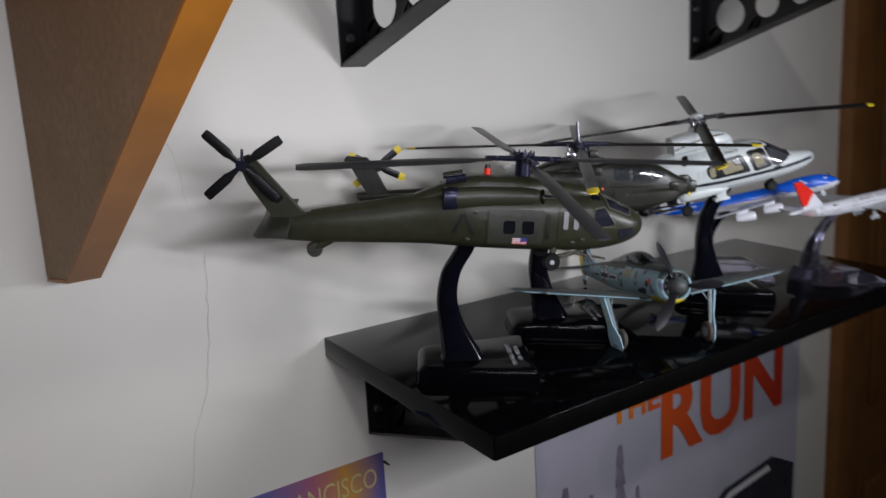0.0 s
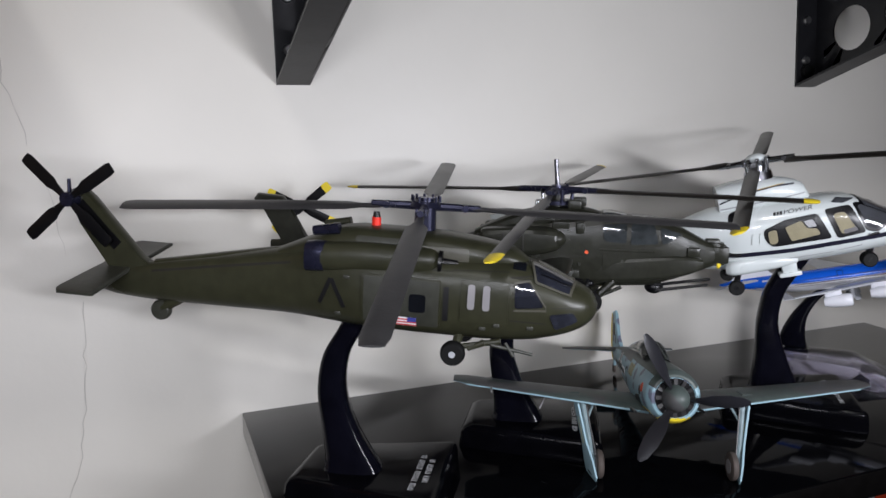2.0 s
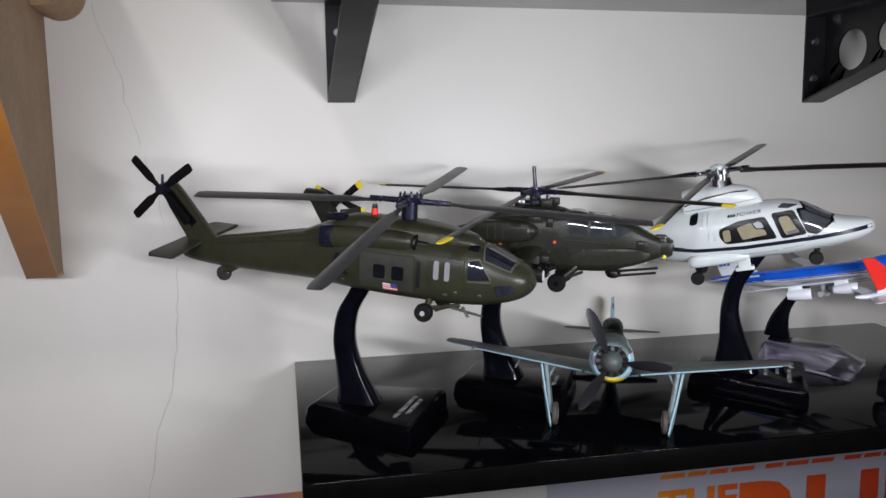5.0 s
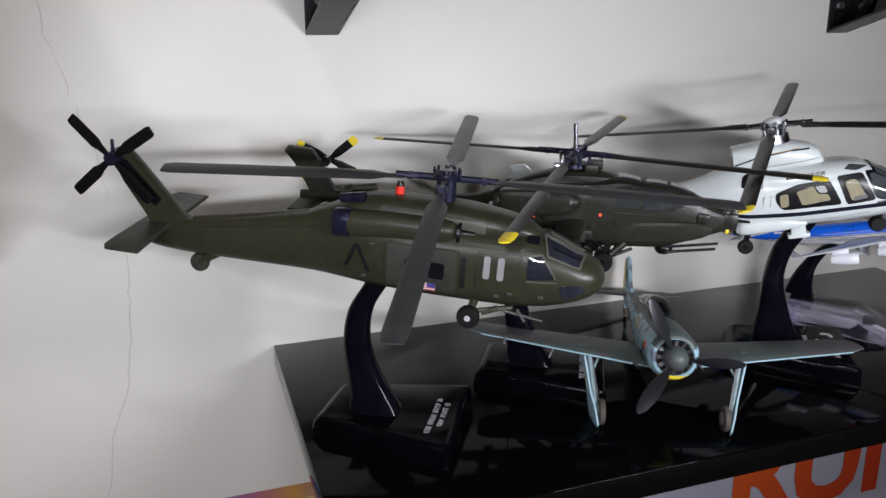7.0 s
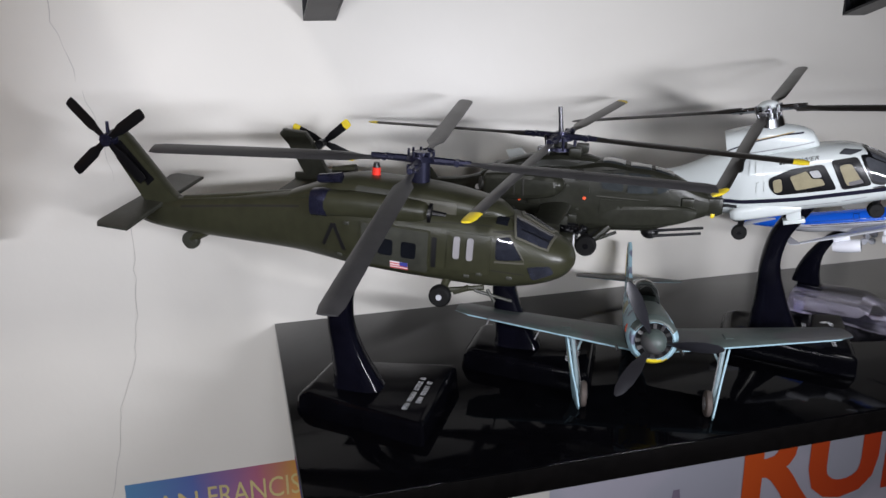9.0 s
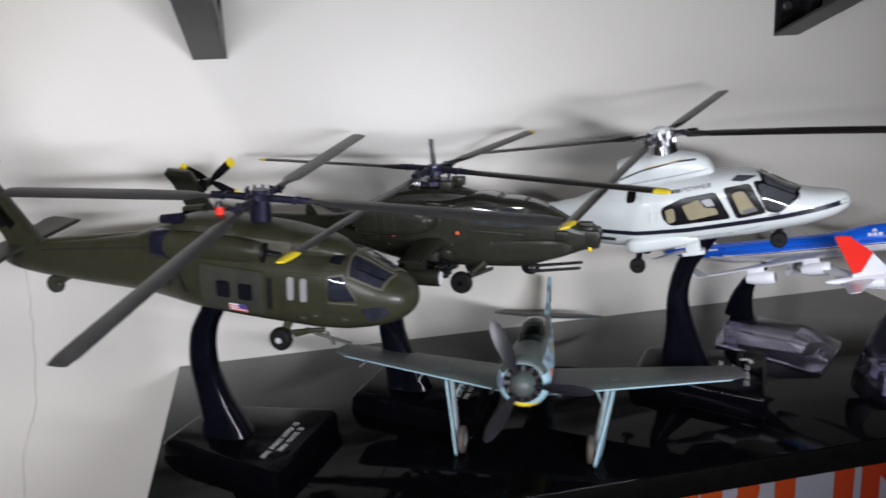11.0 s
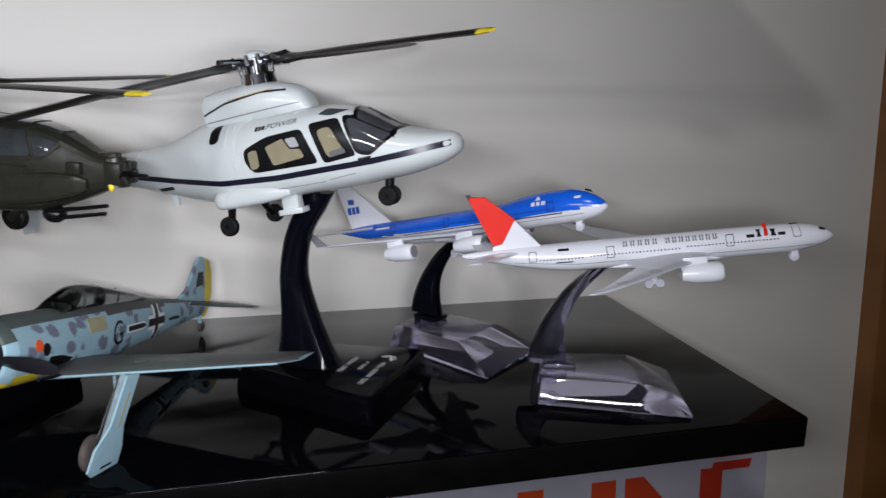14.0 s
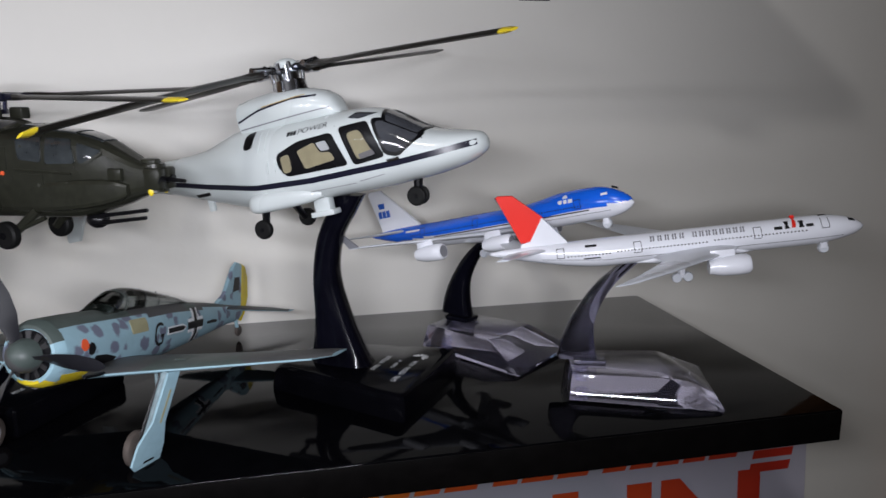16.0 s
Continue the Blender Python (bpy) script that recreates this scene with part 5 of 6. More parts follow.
        bm = SP.build(fresh())
        bmesh.ops.translate(bm, vec=mm(0, s * 12.5, 0), verts=bm.verts)
        part("gear_sponson", bm, PEARL, h)
        gear_wheel(h, -22.8, s * 12.8 if s < 0 else 26, -72.5, 4.6, 3.6, BLACKP)
        part("landing_gear_leg", rod(fresh(), mm(-22.8, s * 10.6 if s < 0 else 23.5, -72), mm(-20, s * 11.5, -63), 1.6 * MM, 2.0 * MM, 10), BLACKP, h)
        part("door_handle", rod(fresh(), mm(49, s * 17.4, -52.8), mm(54.5, s * 16.9, -52.6), .9 * MM, .7 * MM, 8), CHROME, h, "chrome light fitting")
        part("wiper", B.side_strip(fresh(), [(65, -46.5), (58.5, -38.5)], .5, s, .6), BLACKP, h)
    for a0, a1 in ((93, 138), (42, 87)):
        part("windscreen", B.wrap_patch(fresh(), [(46.5, a0), (66.5, a0), (64.0, a1), (48.5, a1)], .27, 2.2), BLACKP, h, "black windscreen surround")
        part("windscreen", B.wrap_patch(fresh(), [(48, a0 + 2), (65, a0 + 2), (62.8, a1 - 3), (50, a1 - 3)], .42, 2.2), TINT, h, "tinted shiny windscreen")
    gear_wheel(h, 52, 2.2, -70.4, 4.4, 2.6, BLACKP)
    gear_wheel(h, 52, -2.2, -70.4, 4.4, 2.6, BLACKP)
    part("nose_gear_leg", rod(fresh(), mm(52, 0, -70), mm(54, 0, -61), 1.8 * MM, 2.2 * MM, 10), BLACKP, h)
    bm = box(fresh(), .004, .012, -.009, -.004, -.0705, -.062, .0004)
    box(bm, .002, .014, -.010, -.003, -.0715, -.0690, .0004)
    part("belly_fitting", bm, PEARL, h, "white belly fitting on the stand")
    part("belly_fitting", box(fresh(), -.060, -.057, -.0012, .0012, -.060, -.052, .0004), PEARL, h)
    part("tail_fin", plate(fresh(), [(-132, -33), (-150, -5), (-160, -5), (-154, -33), (-158, -62), (-150, -62)], 3, (0, 0, 0), (MM, 0, 0), (0, 0, MM), .05), PEARL, h)
    part("tailplane", plate(fresh(), [(-110, -30), (-122, -30), (-124, 0), (-122, 30), (-110, 30), (-108, 0)], 1.8, mm(0, 0, -36), (MM, 0, 0), (0, MM, 0), .05), PEARL, h)
    angs = (-18.9, 76.6, 162.4, -103.7)
    bm = rod(fresh(), mm(0, 0, -13.5), mm(0, 0, -8.5), 8.2 * MM, 7.4 * MM, 22)
    rod(bm, mm(0, 0, -8.5), mm(0, 0, -3), 5.2 * MM, 5.6 * MM, 18)
    part("rotor_mast", bm, CHROME, h, "chrome rotor mast")
    hub = rotor_hub(h, 4.0, -9, -1.2, CHROME, angs, 21, -3.2)
    part("hub_dome", ball(fresh(), mm(0, 0, -1.2), 5.6 * MM, 1, 1, .55, 16), PEARL, hub, "white domed hub cap")
    for k in range(4):
        a = radians(angs[k] + 45)
        part("pitch_rod", rod(fresh(), mm(6.5 * math.cos(a), 6.5 * math.sin(a), -10), mm(7.5 * math.cos(a), 7.5 * math.sin(a), -2), 1.0 * MM, .8 * MM, 8), CHROME, hub)
    for k in range(8):
        a = math.tau * k / 8
        part("hub_bolt", rod(fresh(), mm(6.6 * math.cos(a), 6.6 * math.sin(a), -5), mm(6.6 * math.cos(a), 6.6 * math.sin(a), -.6), 1.3 * MM, 1.0 * MM, 8), CHROME, hub)
    for a, z in zip(angs, (-18.5, 4.0, 2.0, -22.5)):
        blade_part(h, a, z * .89 + 1.5, 126, 8.6, 15, BLADE_DARK, YELLOW if z < 0 else None, 4.5, 2.1, lift=-3.2, pitch=10 if a < 0 else 5)
    return h


# ---- pale blue propeller fighter ----
def fighter():
    h = thing("model_fighter_plane", heading_pose(0.180, -0.186, 1.449, -114.5, 10.8), "mottled pale blue and grey green propeller fighter model on its wheels", "model aeroplane", "model aeroplanes")
    B = Body([(-9.5, 11.2, -11.2, 11.2, 2.0), (-11, 12.4, -12.4, 12.4, 2.0), (-16, 13.3, -13.3, 13.2, 2.0), (-34, 13.6, -13.8, 13.2, 2.0), (-46, 13.4, -14.4, 12.6, 2.1), (-60, 13.2, -15, 11.8, 2.2), (-80, 13, -14, 10.4, 2.2), (-100, 12.4, -12.4, 8.6, 2.2),
              (-130, 9.6, -9.6, 5.8, 2.1), (-160, 6.2, -6.4, 3.2, 2.1), (-178, 4.6, -5.2, 1.6, 2.0), (-184, 3.4, -4.4, .9, 2.0)], 30)
    fus = part("fuselage", B.build(fresh()), [RLM_BLUE, RLM_TOP], h)
    for f in fus.data.polygons:
        c = f.center / MM
        t, b_, hw, p = B.at(c.x)
        f.material_index = 1 if c.z > (t + b_) / 2 + (t - b_) / 2 * (.80 if c.x > -70 else .68) else 0
    ring = part("cowl_ring", loft(fresh(), [[(x * MM, r * math.cos(k * math.tau / 28) * MM, r * math.sin(k * math.tau / 28) * MM) for k in range(28)] for x, r in ((-9.6, 9.8), (-8.8, 10.2), (-9.2, 11.3), (-10.8, 12.4), (-13.5, 13.25), (-13.5, 11))], cap=False), [RLM_BLUE, RLM_TOP, YELLOW], h, "pale blue cowling ring")
    for f in ring.data.polygons:
        c = f.center / MM
        f.material_index = 1 if c.z > 5.5 else 2 if c.z < -9.5 else 0
    part("cowl_panel", B.wrap_patch(fresh(), [(-14, 215), (-34, 218), (-34, 322), (-14, 325)], .15, 1.0), YELLOW, h, "yellow under cowling")
    fan = part("cooling_fan", rod(fresh(), mm(-9.6, 0, 0), mm(-9.2, 0, 0), 9.6 * MM, 9.6 * MM, 28), BLACKP, h)
    for k in range(12):
        a = k * math.tau / 12
        part("fan_blade", plate(fresh(), [(5.5, -.9), (9.3, -1.2), (9.3, .9), (5.5, .6)], .5, mm(-8.7, 0, 0), Vector((0, math.cos(a), math.sin(a))) * MM, Vector((.35, -math.sin(a), math.cos(a))) * MM), BLADE, fan)
    sp = part("spinner", loft(fresh(), [[(x * MM, r * math.cos(k * math.tau / 20) * MM, r * math.sin(k * math.tau / 20) * MM) for k in range(20)] for x, r in ((-8.6, 6.6), (-6, 6.4), (-3, 5.4), (-1, 3.6), (0, 1.2))]), RLM_TOP, h, "grey green spinner")
    for a in (-2, 116, 239):
        d = Vector((0, math.cos(radians(a)), math.sin(radians(a))))
        s = Vector((0, -d.z, d.y))
        o = Vector(mm(-5.4, 0, 0))
        rings = []
        for r, c, tw in ((4, 1.2, 1.1), (9, 2.4, 1.0), (16, 4.0, .75), (24, 4.1, .6), (31, 2.9, .5), (34.5, 1.0, .45)):
            w = (s * math.cos(tw) + Vector((1, 0, 0)) * math.sin(tw)) * MM
            n = w.cross(d).normalized() * MM
            rings.append([o + d * r * MM + w * u * c + n * v for u, v in ((-1, -.1), (0, -.55), (1, -.1), (1, .1), (0, .55), (-1, .1))])
        part("propeller_blade", loft(fresh(), rings), PROPM, sp, "dark broad propeller blade")
    # canopy
    K = Body([(-46, 13.5, 11.0, 6.5), (-52, 17.2, 10.5, 7.2), (-58, 20.4, 10.5, 6.9), (-66, 21.6, 10.5, 6.5), (-78, 20.2, 10.5, 5.9), (-92, 17.6, 10.0, 5.0), (-106, 14.6, 9.6, 3.8), (-118, 11.4, 9.0, 2.2)])
    part("canopy", K.build(fresh()), CANOPY, h, "clear cockpit canopy")
    for x in (-58.5, -60.0, -75):
        part("canopy_frame", loft(fresh(), [[K.point(xx, math.tau * k / 24, .25) for k in range(24)] for xx in (x, x - 1.0)], cap=False), RLM_TOP, h)
    part("head_rest", plate(fresh(), [(-72, 11), (-74, 18.5), (-78, 18), (-78, 11)], 4, (0, 0, 0), (MM, 0, 0), (0, 0, MM), .1), DRABLINE, h)
    part("cockpit_floor", box(fresh(), -.076, -.054, -.0045, .0045, .0115, .0138, .0005), DRABLINE, h)
    # wings
    for s in (-1, 1):
        w = part("wing", wing(fresh(), [(-29, 52, s * 8, -11.0, 6.5), (-31.5, 46, s * 30, -8.4, 5.2), (-36, 35, s * 75, -3.0, 3.6), (-39, 27, s * 102, .6, 2.4), (-42, 19, s * 108, 1.5, 1.4)], 22), [RLM_TOP, RLM_PLAIN], h)
        for v in w.data.vertices:
            v.co = v.co * MM
        for f in w.data.polygons:
            f.material_index = 1 if f.normal.z < 0.02 else 0
        part("wing_edge", rod(fresh(), mm(-29.4, s * 13, -10.6), mm(-38.6, s * 101, .2), .5 * MM, .4 * MM, 8), RLM_PLAIN, w, "pale blue leading edge")
        part("wing_gun", rod(fresh(), mm(-30, s * 17, -9.4), mm(-18, s * 17, -8.8), .8 * MM, .7 * MM, 8), BLACKP, h)
        part("gun_hatch", plate(fresh(), [(-40, s * 42), (-50, s * 42), (-50, s * 47), (-40, s * 47)] if s > 0 else [(-40, s * 47), (-50, s * 47), (-50, s * 42), (-40, s * 42)], 2.4, mm(0, 0, -4.6), (MM, 0, 0), (0, MM, 0), .1), RLM_TOP, w)
        t = part("tailplane", wing(fresh(), [(-160, 22, s * 2, 3.0, 2.2), (-164, 16, s * 25, 3.2, 1.6), (-167, 9, s * 37, 3.2, 1.0)]), [RLM_TOP, RLM_PLAIN], h)
        for v in t.data.vertices:
            v.co = v.co * MM
        for f in t.data.polygons:
            f.material_index = 1 if f.normal.z < 0 else 0
        # landing gear: leg, cover plate and wheel
        wx, wy, wz = -28.3, s * 33.2, -37.6
        leg = part("gear_leg", rod(fresh(), mm(-36, s * 41, -6), mm(wx, wy + s * 2.8, wz), 1.4 * MM, 1.2 * MM, 10), RLM_LEG, h)
        part("gear_strut", rod(fresh(), mm(-38, s * 35, -9), mm(-33.6, s * 39, -17), .7 * MM, .7 * MM, 8), RLM_LEG, leg)
        part("brake_pipe", rod(fresh(), mm(-35, s * 39, -9), mm(wx + .4, wy + s * 1.6, wz + 4), .45 * MM, .45 * MM, 6), BLADE, leg)

        def on_cover(pts, thick, ch=0.0):
            return plate(fresh(), pts, thick, mm(0, s * 37.9, 0), (MM, -s * .2 * MM, 0), (0, s * .16 * MM, MM), ch)
        cov = part("gear_cover", on_cover([(-39.5, -8), (-33, -8), (-29.2, -27), (-23.2, -35.5), (-21.6, -43.2), (-24, -45.4), (-36.2, -44.0), (-37.2, -37), (-36.0, -28)], 1.0, .03), RLM_PLAIN, h, "pale blue gear cover plate")
        part("stencil_bar", on_cover([(-36.2, -15), (-35.2, -15), (-32.6, -28), (-33.6, -28)], 1.3), OLIVEBOX, cov)
        part("stencil_bar", on_cover([(-32.5, -41.5), (-27.5, -42.2), (-27.5, -43.0), (-32.5, -42.3)], 1.3), INK, cov)
        wh = part("wheel", wheel_mesh(fresh(), mm(wx, wy, wz), 7.3 * MM, 3.6 * MM), TYRE, h, "dusty grey tyre")
        part("wheel_hub", rod(fresh(), mm(wx, wy - s * 2.0, wz), mm(wx, wy + s * 2.0, wz), 3.6 * MM, 3.4 * MM, 14), GREYBAR, wh)
        # fuselage marks
        pts, faces = word("G")
        bm = fresh()
        vs = [bm.verts.new(B.on_side(-75.5 - 8.6 * (u if s > 0 else 1 - u), -6.0 + 11.0 * v, s, .22)) for u, v in pts]
        for f in faces:
            bm.faces.new([vs[i] for i in f])
        part("letter", bm, INK, h, "black letter")
        part("dash_outline", B.side_patch(fresh(), [(-88.3, -2.0), (-88.3, 1.7), (-104.2, 1.6), (-108.6, -.3), (-104.2, -2.2)], s, .15, .2), WHITEBAR, h)
        part("dash_mark", B.side_patch(fresh(), [(-89, -1.3), (-89, 1.0), (-104, .9), (-107.5, -.3), (-104, -1.5)], s, .22, .2), INK, h, "black dash")
        cr = part("cross_field", B.side_patch(fresh(), rect(-115.2, -122.6, -8.8, 8.0), s, .16, .05), WHITEBAR, h, "white outlined black cross")
        part("cross_field", B.side_patch(fresh(), rect(-110.2, -127.4, -3.7, 3.2), s, .17, .05), WHITEBAR, h)
        part("cross_bar", B.side_patch(fresh(), rect(-116.9, -120.9, -8.9, 8.1), s, .24, .03), INK, cr)
        part("cross_bar", B.side_patch(fresh(), rect(-110.0, -127.6, -2.1, 1.6), s, .27, .03), INK, cr)
        part("dash_mark", B.side_patch(fresh(), [(-133, -1.8), (-145, -2.2), (-146.5, -1), (-141, -.2), (-133, -.6)], s, .2, .1), INK, h)
        part("hatch_patch", B.side_patch(fresh(), rect(-57, -70.5, 2.4, 8.4), s, .2, .8), OLIVEBOX, h, "tan hatched panel")
        for k in range(5):
            part("hatch_line", B.side_strip(fresh(), [(-58 - 2.6 * k, 2.8), (-58.6 - 2.6 * k, 8.0)], .4, s, .34), RLM_TOP, h)
        em = part("nose_emblem", B.side_patch(fresh(), [(-24 + 2.2 * math.cos(q), 2.5 + 2.4 * math.sin(q)) for q in [i * math.tau / 10 for i in range(10)]], s, .2, 0, 3), ORANGED, h, "orange and black emblem")
        part("emblem_spot", B.side_patch(fresh(), [(-28 + 2.2 * math.cos(q), .5 + 2.6 * math.sin(q)) for q in [i * math.tau / 8 for i in range(8)]], s, .22, 0, 2), INK, em)
        part("exhaust_stain", B.side_patch(fresh(), [(-30, -2.5), (-38, -3.2), (-46, -5.5), (-40, -8), (-31, -6.8)], s, .16, 1.5), INK, h)
        for x in (-35.5, -53):
            part("panel_line", B.side_strip(fresh(), [(x, 9), (x + .3, -11)], .3, s, .08), GREYPRINT, h)
    fin = part("tail_fin", plate(fresh(), [(-150, 6), (-160, 11), (-171, 27), (-175, 29.3), (-181, 28), (-181.5, 2), (-180, -5), (-165, 2)], 2.4, (0, 0, 0), (MM, 0, 0), (0, 0, MM), .05), RLM_BLUE, h)
    part("rudder", plate(fresh(), [(-181.3, 28.3), (-186, 26.5), (-189.5, 20), (-190.5, 8), (-187, -2), (-183, -6), (-180.3, -5), (-181.8, 2)], 1.8, (0, 0, 0), (MM, 0, 0), (0, 0, MM), .05), YELLOW, h, "yellow rudder edge")
    for s in (-1, 1):
        part("fin_mark", plate(fresh(), [(-170, 12), (-178, 13), (-178, 20.5), (-172, 20.5)], .3, mm(0, s * 1.25, 0), (MM, 0, 0), (0, 0, MM)), INK, fin, "plain black mark")
    gear = part("tail_gear_leg", rod(fresh(), mm(-176, 0, -3), mm(-180, 0, -11.0), 1.2 * MM, 1.0 * MM, 8), RLM_PLAIN, h)
    part("tail_wheel", wheel_mesh(fresh(), mm(-180.5, 0, -11.6), 3.2 * MM, 2.0 * MM, 14), TYRE, h)
    part("antenna_mast", rod(fresh(), mm(-90, 0, 13), mm(-93, 0, 18), .5 * MM, .4 * MM, 6), RLM_TOP, h)
    part("pitot_tube", rod(fresh(), mm(-38, -88, -1), mm(-24, -88, -1), .5 * MM, .4 * MM, 6), GREYBAR, h)
    part("wing_aerial", rod(fresh(), mm(-50, -58, -6), mm(-48, -62, -14), .4 * MM, .35 * MM, 6), GREYBAR, h)
    return h


# ---- airliners ----
def airliner(name, m, stations, top_mat, low_mat, split, label, spec):
    h = thing(name, m, label, "model airliner", "model airliners")
    B = Body(stations, 32)
    fus = part("fuselage", B.build(fresh(), 4), [low_mat, top_mat], h)
    for f in fus.data.polygons:
        c = f.center / MM
        f.material_index = 1 if c.z > split(c.x) else 0
    for s in (-1, 1):
        w = part("wing", wing(fresh(), [(lx, ch, s * y, z, th) for lx, ch, y, z, th in spec["wing"]], 20), [WINGGREY, low_mat], h, "silver grey wing")
        for v in w.data.vertices:
            v.co = v.co * MM
        for f in w.data.polygons:
            f.material_index = 1 if f.normal.z < -.05 else 0
        if spec.get("winglet"):
            lx, y, z = spec["winglet"]
            part("winglet", plate(fresh(), [(lx, z), (lx - 6, z), (lx - 11, z + 8), (lx - 8, z + 8)], .9, mm(0, s * y, 0), (MM, 0, 0), (0, s * .18 * MM, MM), .05), GREYPRINT, w, "dark upturned wing tip")
        t = part("tailplane", wing(fresh(), [(lx, ch, s * y, z, th) for lx, ch, y, z, th in spec["tailplane"]]), WINGGREY, h)
        for v in t.data.vertices:
            v.co = v.co * MM
        for x, y, z, r, ln in spec["engines"]:
            rings = []
            for dx, k in ((0, .80), (-.06 * ln, .96), (-.3 * ln, 1.0), (-.7 * ln, .92), (-ln, .66)):
                rings.append([((x + dx) * MM, (s * y + r * k * math.cos(q)) * MM, (z + r * k * math.sin(q)) * MM) for q in [i * math.tau / 18 for i in range(18)]])
            bm = loft(fresh(), rings)
            e = part("engine", bm, low_mat, h)
            part("intake_face", rod(fresh(), mm(x - .3, s * y, z), mm(x + .15, s * y, z), r * .7 * MM, r * .7 * MM, 16), GREYPRINT, e)
            part("engine_pylon", box(fresh(), (x - ln * .95) * MM, (x - ln * .35) * MM, (s * y - .5) * MM, (s * y + .5) * MM, (z + r * .6) * MM, (z + r + 2.6) * MM, .0003), low_mat, e)
        for x, z in spec["windows"]:
            n = int(abs(x[1] - x[0]) / 1.5)
            bm = fresh()
            for k in range(n):
                xx = x[0] + (x[1] - x[0]) * k / n
                bm.faces.new([bm.verts.new(B.on_side(a, b, s, .07)) for a, b in ((xx, z - .3), (xx - .7, z - .3), (xx - .7, z + .3), (xx, z + .3))])
            part("window_row", bm, INK, h, "row of tiny printed windows")
        for x, z, dh in spec["doors"]:
            bm = fresh()
            for pts in ([(x, z), (x - 3.2, z)], [(x, z + dh), (x - 3.2, z + dh)]):
                B.side_strip(bm, pts, .28, s, .07)
            for xx in (x, x - 3.2):
                for k in range(6):
                    z0, z1 = z + dh * k / 6, z + dh * (k + 1) / 6
                    bm.faces.new([bm.verts.new(B.on_side(a, b, s, .07)) for a, b in ((xx - .14, z0), (xx + .14, z0), (xx + .14, z1), (xx - .14, z1))])
            part("printed_door", bm, INK, h)
        part("belly_line", B.side_strip(fresh(), [(-10, -4.9), (-60, -4.9), (-112, -4.7), (-140, -2.2)], .3, s, .07), GREYPRINT, h)
        part("cockpit_window", B.side_patch(fresh(), spec["cockpit"], s, .1, .3, 3), INK, h, "black cockpit window")
        for pts, m_, lab in spec["marks"]:
            part("print_bar", B.side_patch(fresh(), pts, s, .09, .15, 3), m_, h, lab)
    fin = part("tail_fin", plate(fresh(), spec["fin"], 2.0, (0, 0, 0), (MM, 0, 0), (0, 0, MM), .04), spec["fin_mat"], h)
    if spec.get("fin_front"):
        part("fin_root", plate(fresh(), spec["fin_front"], 2.1, (0, 0, 0), (MM, 0, 0), (0, 0, MM), .03), low_mat, h)
    for s in (-1, 1):
        for pts, m_ in spec.get("fin_marks", ()):
            part("fin_mark", plate(fresh(), pts, .2, mm(0, s * 1.05, 0), (MM, 0, 0), (0, 0, MM)), m_, fin)
    x, z = spec["nose_gear"]
    g = part("nose_gear", box(fresh(), (x - 1.6) * MM, (x + 1.6) * MM, -.0016, .0016, (z + 1.5) * MM, (z + 7) * MM, .0005), low_mat, h)
    part("gear_wheel", wheel_mesh(fresh(), mm(x, 0, z + 1.6), 2.4 * MM, 2.8 * MM, 14), WINGGREY, g)
    for x, y, z in spec["main_gear"]:
        for s in (-1, 1):
            for k in (-2.4, 2.4):
                part("gear_wheel", wheel_mesh(fresh(), mm(x + k, s * y, z), 2.3 * MM, 2.4 * MM, 14), WINGGREY, h, "pale grey wheel")
            part("gear_leg", rod(fresh(), mm(x, s * y, z), mm(x, s * (y - .5), z + 7), 1.4 * MM, 1.8 * MM, 8), low_mat, h)
    bm = fresh()
    BF = Body(spec["fairing"])
    BF.build(bm)
    part("belly_fairing", bm, low_mat, h)
    return h


def round_hull(pts):
    return [(x, c + r, c - r2, w, 2.0) for x, c, r, r2, w in pts]


olive_helicopter()
drab_helicopter()
white_helicopter()
fighter()

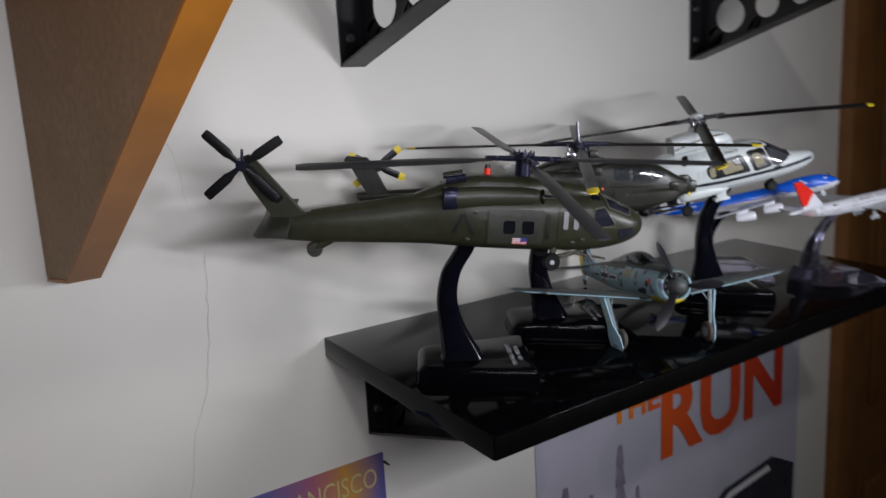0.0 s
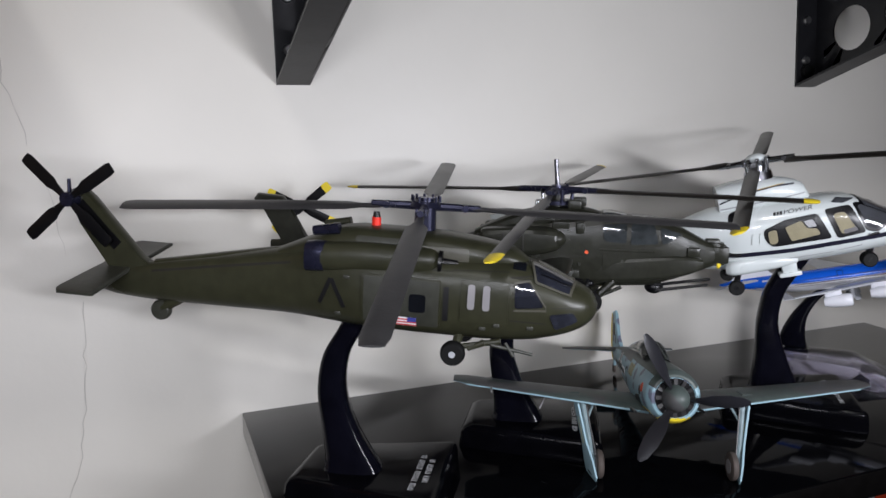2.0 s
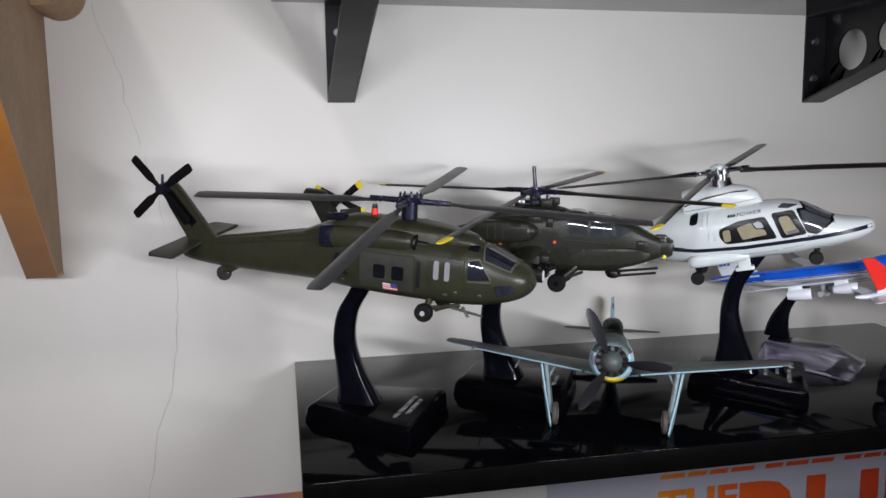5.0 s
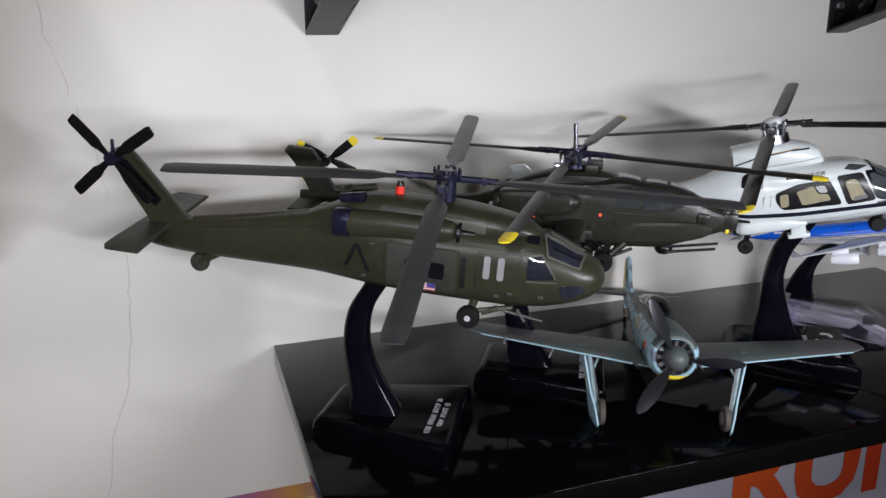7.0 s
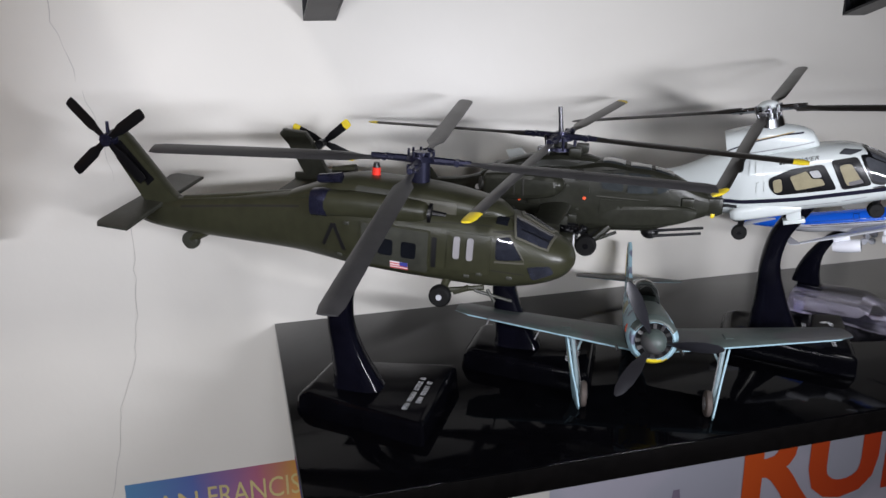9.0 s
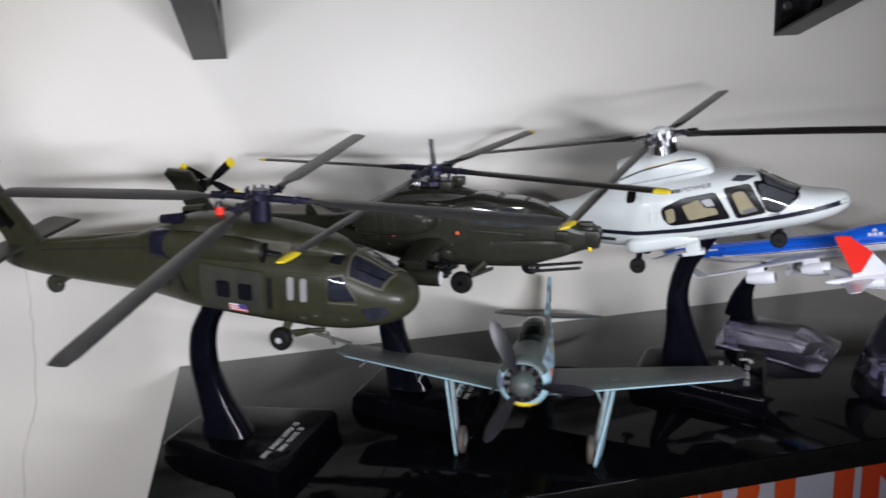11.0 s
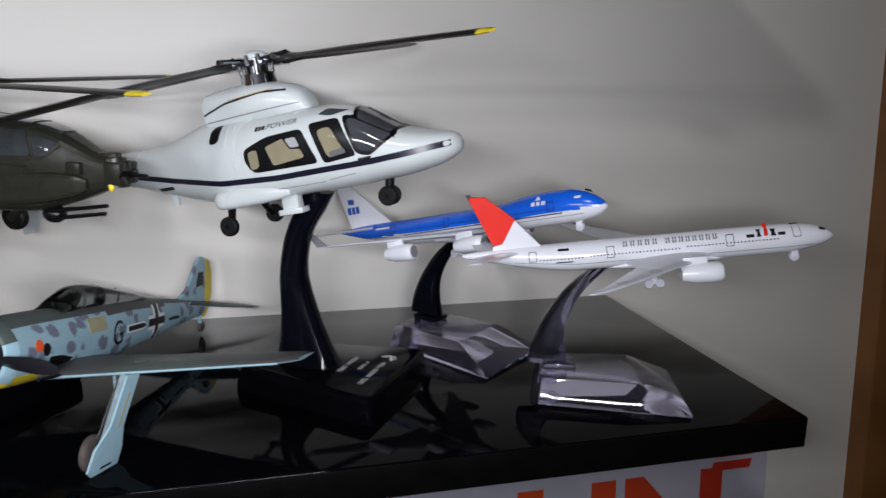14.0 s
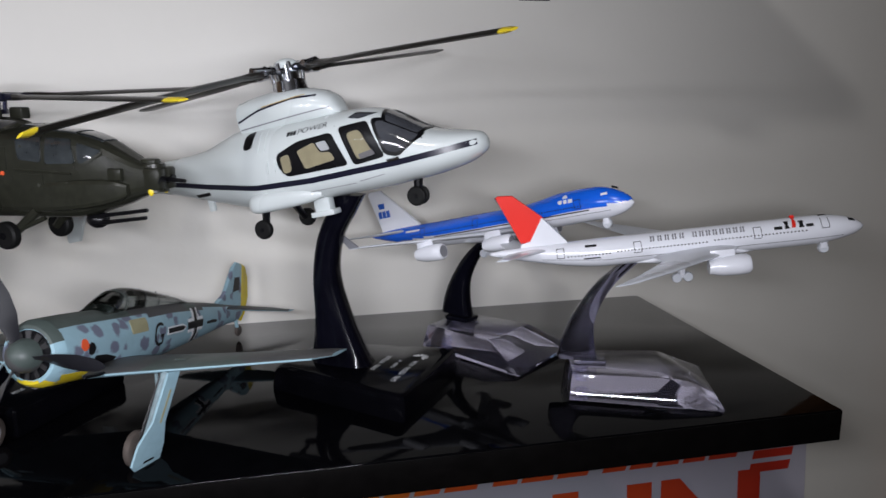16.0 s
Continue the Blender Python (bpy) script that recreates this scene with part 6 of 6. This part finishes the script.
airliner("model_airliner", heading_pose(0.527, -0.198, 1.487, -18, 7.0),
         round_hull([(0, -2.6, .4, .4, .4), (-1.5, -2.6, 2.0, 1.9, 1.9), (-5, -2.4, 3.9, 3.7, 3.7), (-11, -2.3, 5.5, 5.2, 5.3), (-18, -2.3, 6.3, 6.2, 6.2), (-25, -2.3, 6.5, 6.5, 6.4), (-112, -2.3, 6.5, 6.5, 6.4), (-130, -1.6, 5.6, 5.0, 5.2), (-147, 0, 3.8, 2.9, 3.4), (-158, 1.2, 2.1, 1.4, 1.8), (-163, 1.7, .9, .5, .6)]),
         SKYWHITE, SKYWHITE, lambda x: 0, "white model airliner with red tail fin", dict(
             wing=[(-53, 38, 4, -5.6, 3.4), (-67, 23, 22, -4.4, 2.4), (-92, 12.5, 50, -2.2, 1.5), (-108, 6, 66, -.6, .9), (-113, 2.5, 69, -.2, .5)],
             tailplane=[(-136, 19, 1.5, 1.5, 1.8), (-147, 11, 14, 2.6, 1.2), (-154, 6, 24, 3.6, .7)],
             engines=[(-54, 20.5, -9.2, 4.5, 17)], windows=[((-106, -66), -1.4), ((-64, -24), -.9), ((-128, -108), -1.8)], doors=[(-16, -.6, 4.6), (-44.5, -2.2, 4.6), (-96, -2.8, 4.6), (-130, -2.2, 4.2)],
             cockpit=[(-4.0, .2), (-7.2, 1.0), (-7.2, 2.0), (-4.6, 1.2)],
             marks=[(rect(x0 + p, x0 + q, 1.2 + c, 1.2 + d, .25), GREYPRINT, "grey printed letter bar") for x0 in [-92.0 + 3.2 * k for k in range(5)] + [-73.6 + 2.9 * k for k in range(8)] for p, q, c, d in ((0, .75, 0, 2.1), (1.15, 1.9, 0, 2.1))]
             + [(rect(-39, -35.6, .6, 1.8), INK, "black printed mark"), (rect(-34.6, -32.6, .6, 3.4), INK, "black printed mark"), (rect(-31.6, -30.0, .8, 5.2, 1.0), TAILRED, "red printed mark"), (rect(-28.6, -26.4, .6, 3.2), INK, "black printed mark"), (rect(-25.6, -22.5, .6, 1.8), INK, "black printed mark"),
                (rect(-120.5, -115.5, 1.6, 2.5), INK, "black printed mark"), (rect(-121.5, -114, -3.6, -3.0), INK, "black printed mark")],
             fin=[(-137.5, 16.5), (-149.5, 27.2), (-150.5, 28), (-157, 28.5), (-158, 27.5), (-148.8, 5.5), (-144, 6.0)], fin_mat=TAILRED, fin_front=[(-127, 3.5), (-138.2, 16.8), (-144.5, 6.2), (-149, 5.2), (-149.5, 2.5)],
             nose_gear=(-17, -12.4), main_gear=[(-80, 9.5, -15.2)], fairing=[(-48, -7, -8.6, 3), (-58, -5, -10, 6, 2.4), (-85, -5, -10.2, 6.2, 2.4), (-98, -7, -8.8, 3)]))

airliner("model_airliner", heading_pose(0.440, -0.153, 1.495, -48, 14.0),
         round_hull([(0, -3.4, .4, .4, .4), (-1.5, -3.0, 2.6, 2.4, 2.2), (-5, -2.6, 5.0, 4.6, 4.2), (-11, -2.2, 7.6, 6.4, 5.9), (-18, -2.0, 9.0, 7.0, 6.8), (-36, -2.0, 9.2, 7.2, 7.2), (-50, -2.2, 7.6, 7.2, 7.3), (-62, -2.4, 6.9, 7.2, 7.3), (-112, -2.4, 6.9, 7.0, 7.2), (-130, -1.2, 6.0, 5.4, 5.6), (-147, .6, 4.0, 3.2, 3.6), (-158, 1.8, 2.0, 1.5, 1.7), (-163, 2.2, .8, .5, .6)]),
         BLUE, SKYWHITE, lambda x: -2.6 if x < -30 else -2.6 + (x + 30) * .02, "blue and white model airliner with white tail fin", dict(
             wing=[(-48, 40, 4, -7.4, 3.6), (-66, 25, 24, -5.0, 2.6), (-92, 14, 52, -1.2, 1.6), (-110, 8, 71, 1.6, 1.0)], winglet=(-110, 71, 1.8),
             tailplane=[(-134, 21, 1.5, 2.4, 1.8), (-147, 12, 16, 3.6, 1.2), (-155, 7, 27, 4.6, .7)],
             engines=[(-54, 25, -10.8, 4.2, 16), (-80, 46, -8.4, 4.2, 16)], windows=[((-130, -22), -.6)], doors=[(-24, -1.6, 4.2), (-52, -1.6, 4.2), (-84, -1.6, 4.2), (-120, -1.6, 4.2)],
             cockpit=[(-6.2, 4.0), (-9.5, 5.2), (-9.5, 6.2), (-7, 5.2)],
             marks=[(rect(-35.6, -33.6, 1.8, 3.6), WHITEBAR, "white printed mark"), (rect(-32.8, -31.0, 1.8, 3.6), WHITEBAR, "white printed mark"), (rect(-30.2, -28.0, 1.8, 3.6), WHITEBAR, "white printed mark"), ([(-33.4, 4.2), (-30.6, 4.2), (-30.9, 5.2), (-32.0, 5.9), (-33.1, 5.2)], WHITEBAR, "white printed mark"), (rect(-134, -124, 1.4, 2.4), WHITEBAR, "white printed mark"),
                    (rect(-130, -20, -3.5, -2.9), NAVY, "dark line"), (rect(-13.5, -10.5, 2.6, 3.6), WHITEBAR, "white printed mark")],
             fin=[(-124, 3), (-150, 28), (-158, 28.6), (-160, 27), (-154, 3)], fin_mat=SKYWHITE,
             fin_marks=[([(-146 - 3 * k, 12), (-148.4 - 3 * k, 12), (-148.4 - 3 * k, 16), (-146 - 3 * k, 16)], LOGOBLUE) for k in range(3)] + [([(-149, 17.5), (-153, 17.5), (-153.5, 20.5), (-148.8, 20.5)], LOGOBLUE)],
             nose_gear=(-15, -13.0), main_gear=[(-80, 8.5, -16.0)], fairing=[(-44, -7.4, -9.4, 3), (-56, -5.4, -10.8, 6.6, 2.4), (-86, -5.4, -11, 6.8, 2.4), (-100, -7.4, -9.4, 3)]))
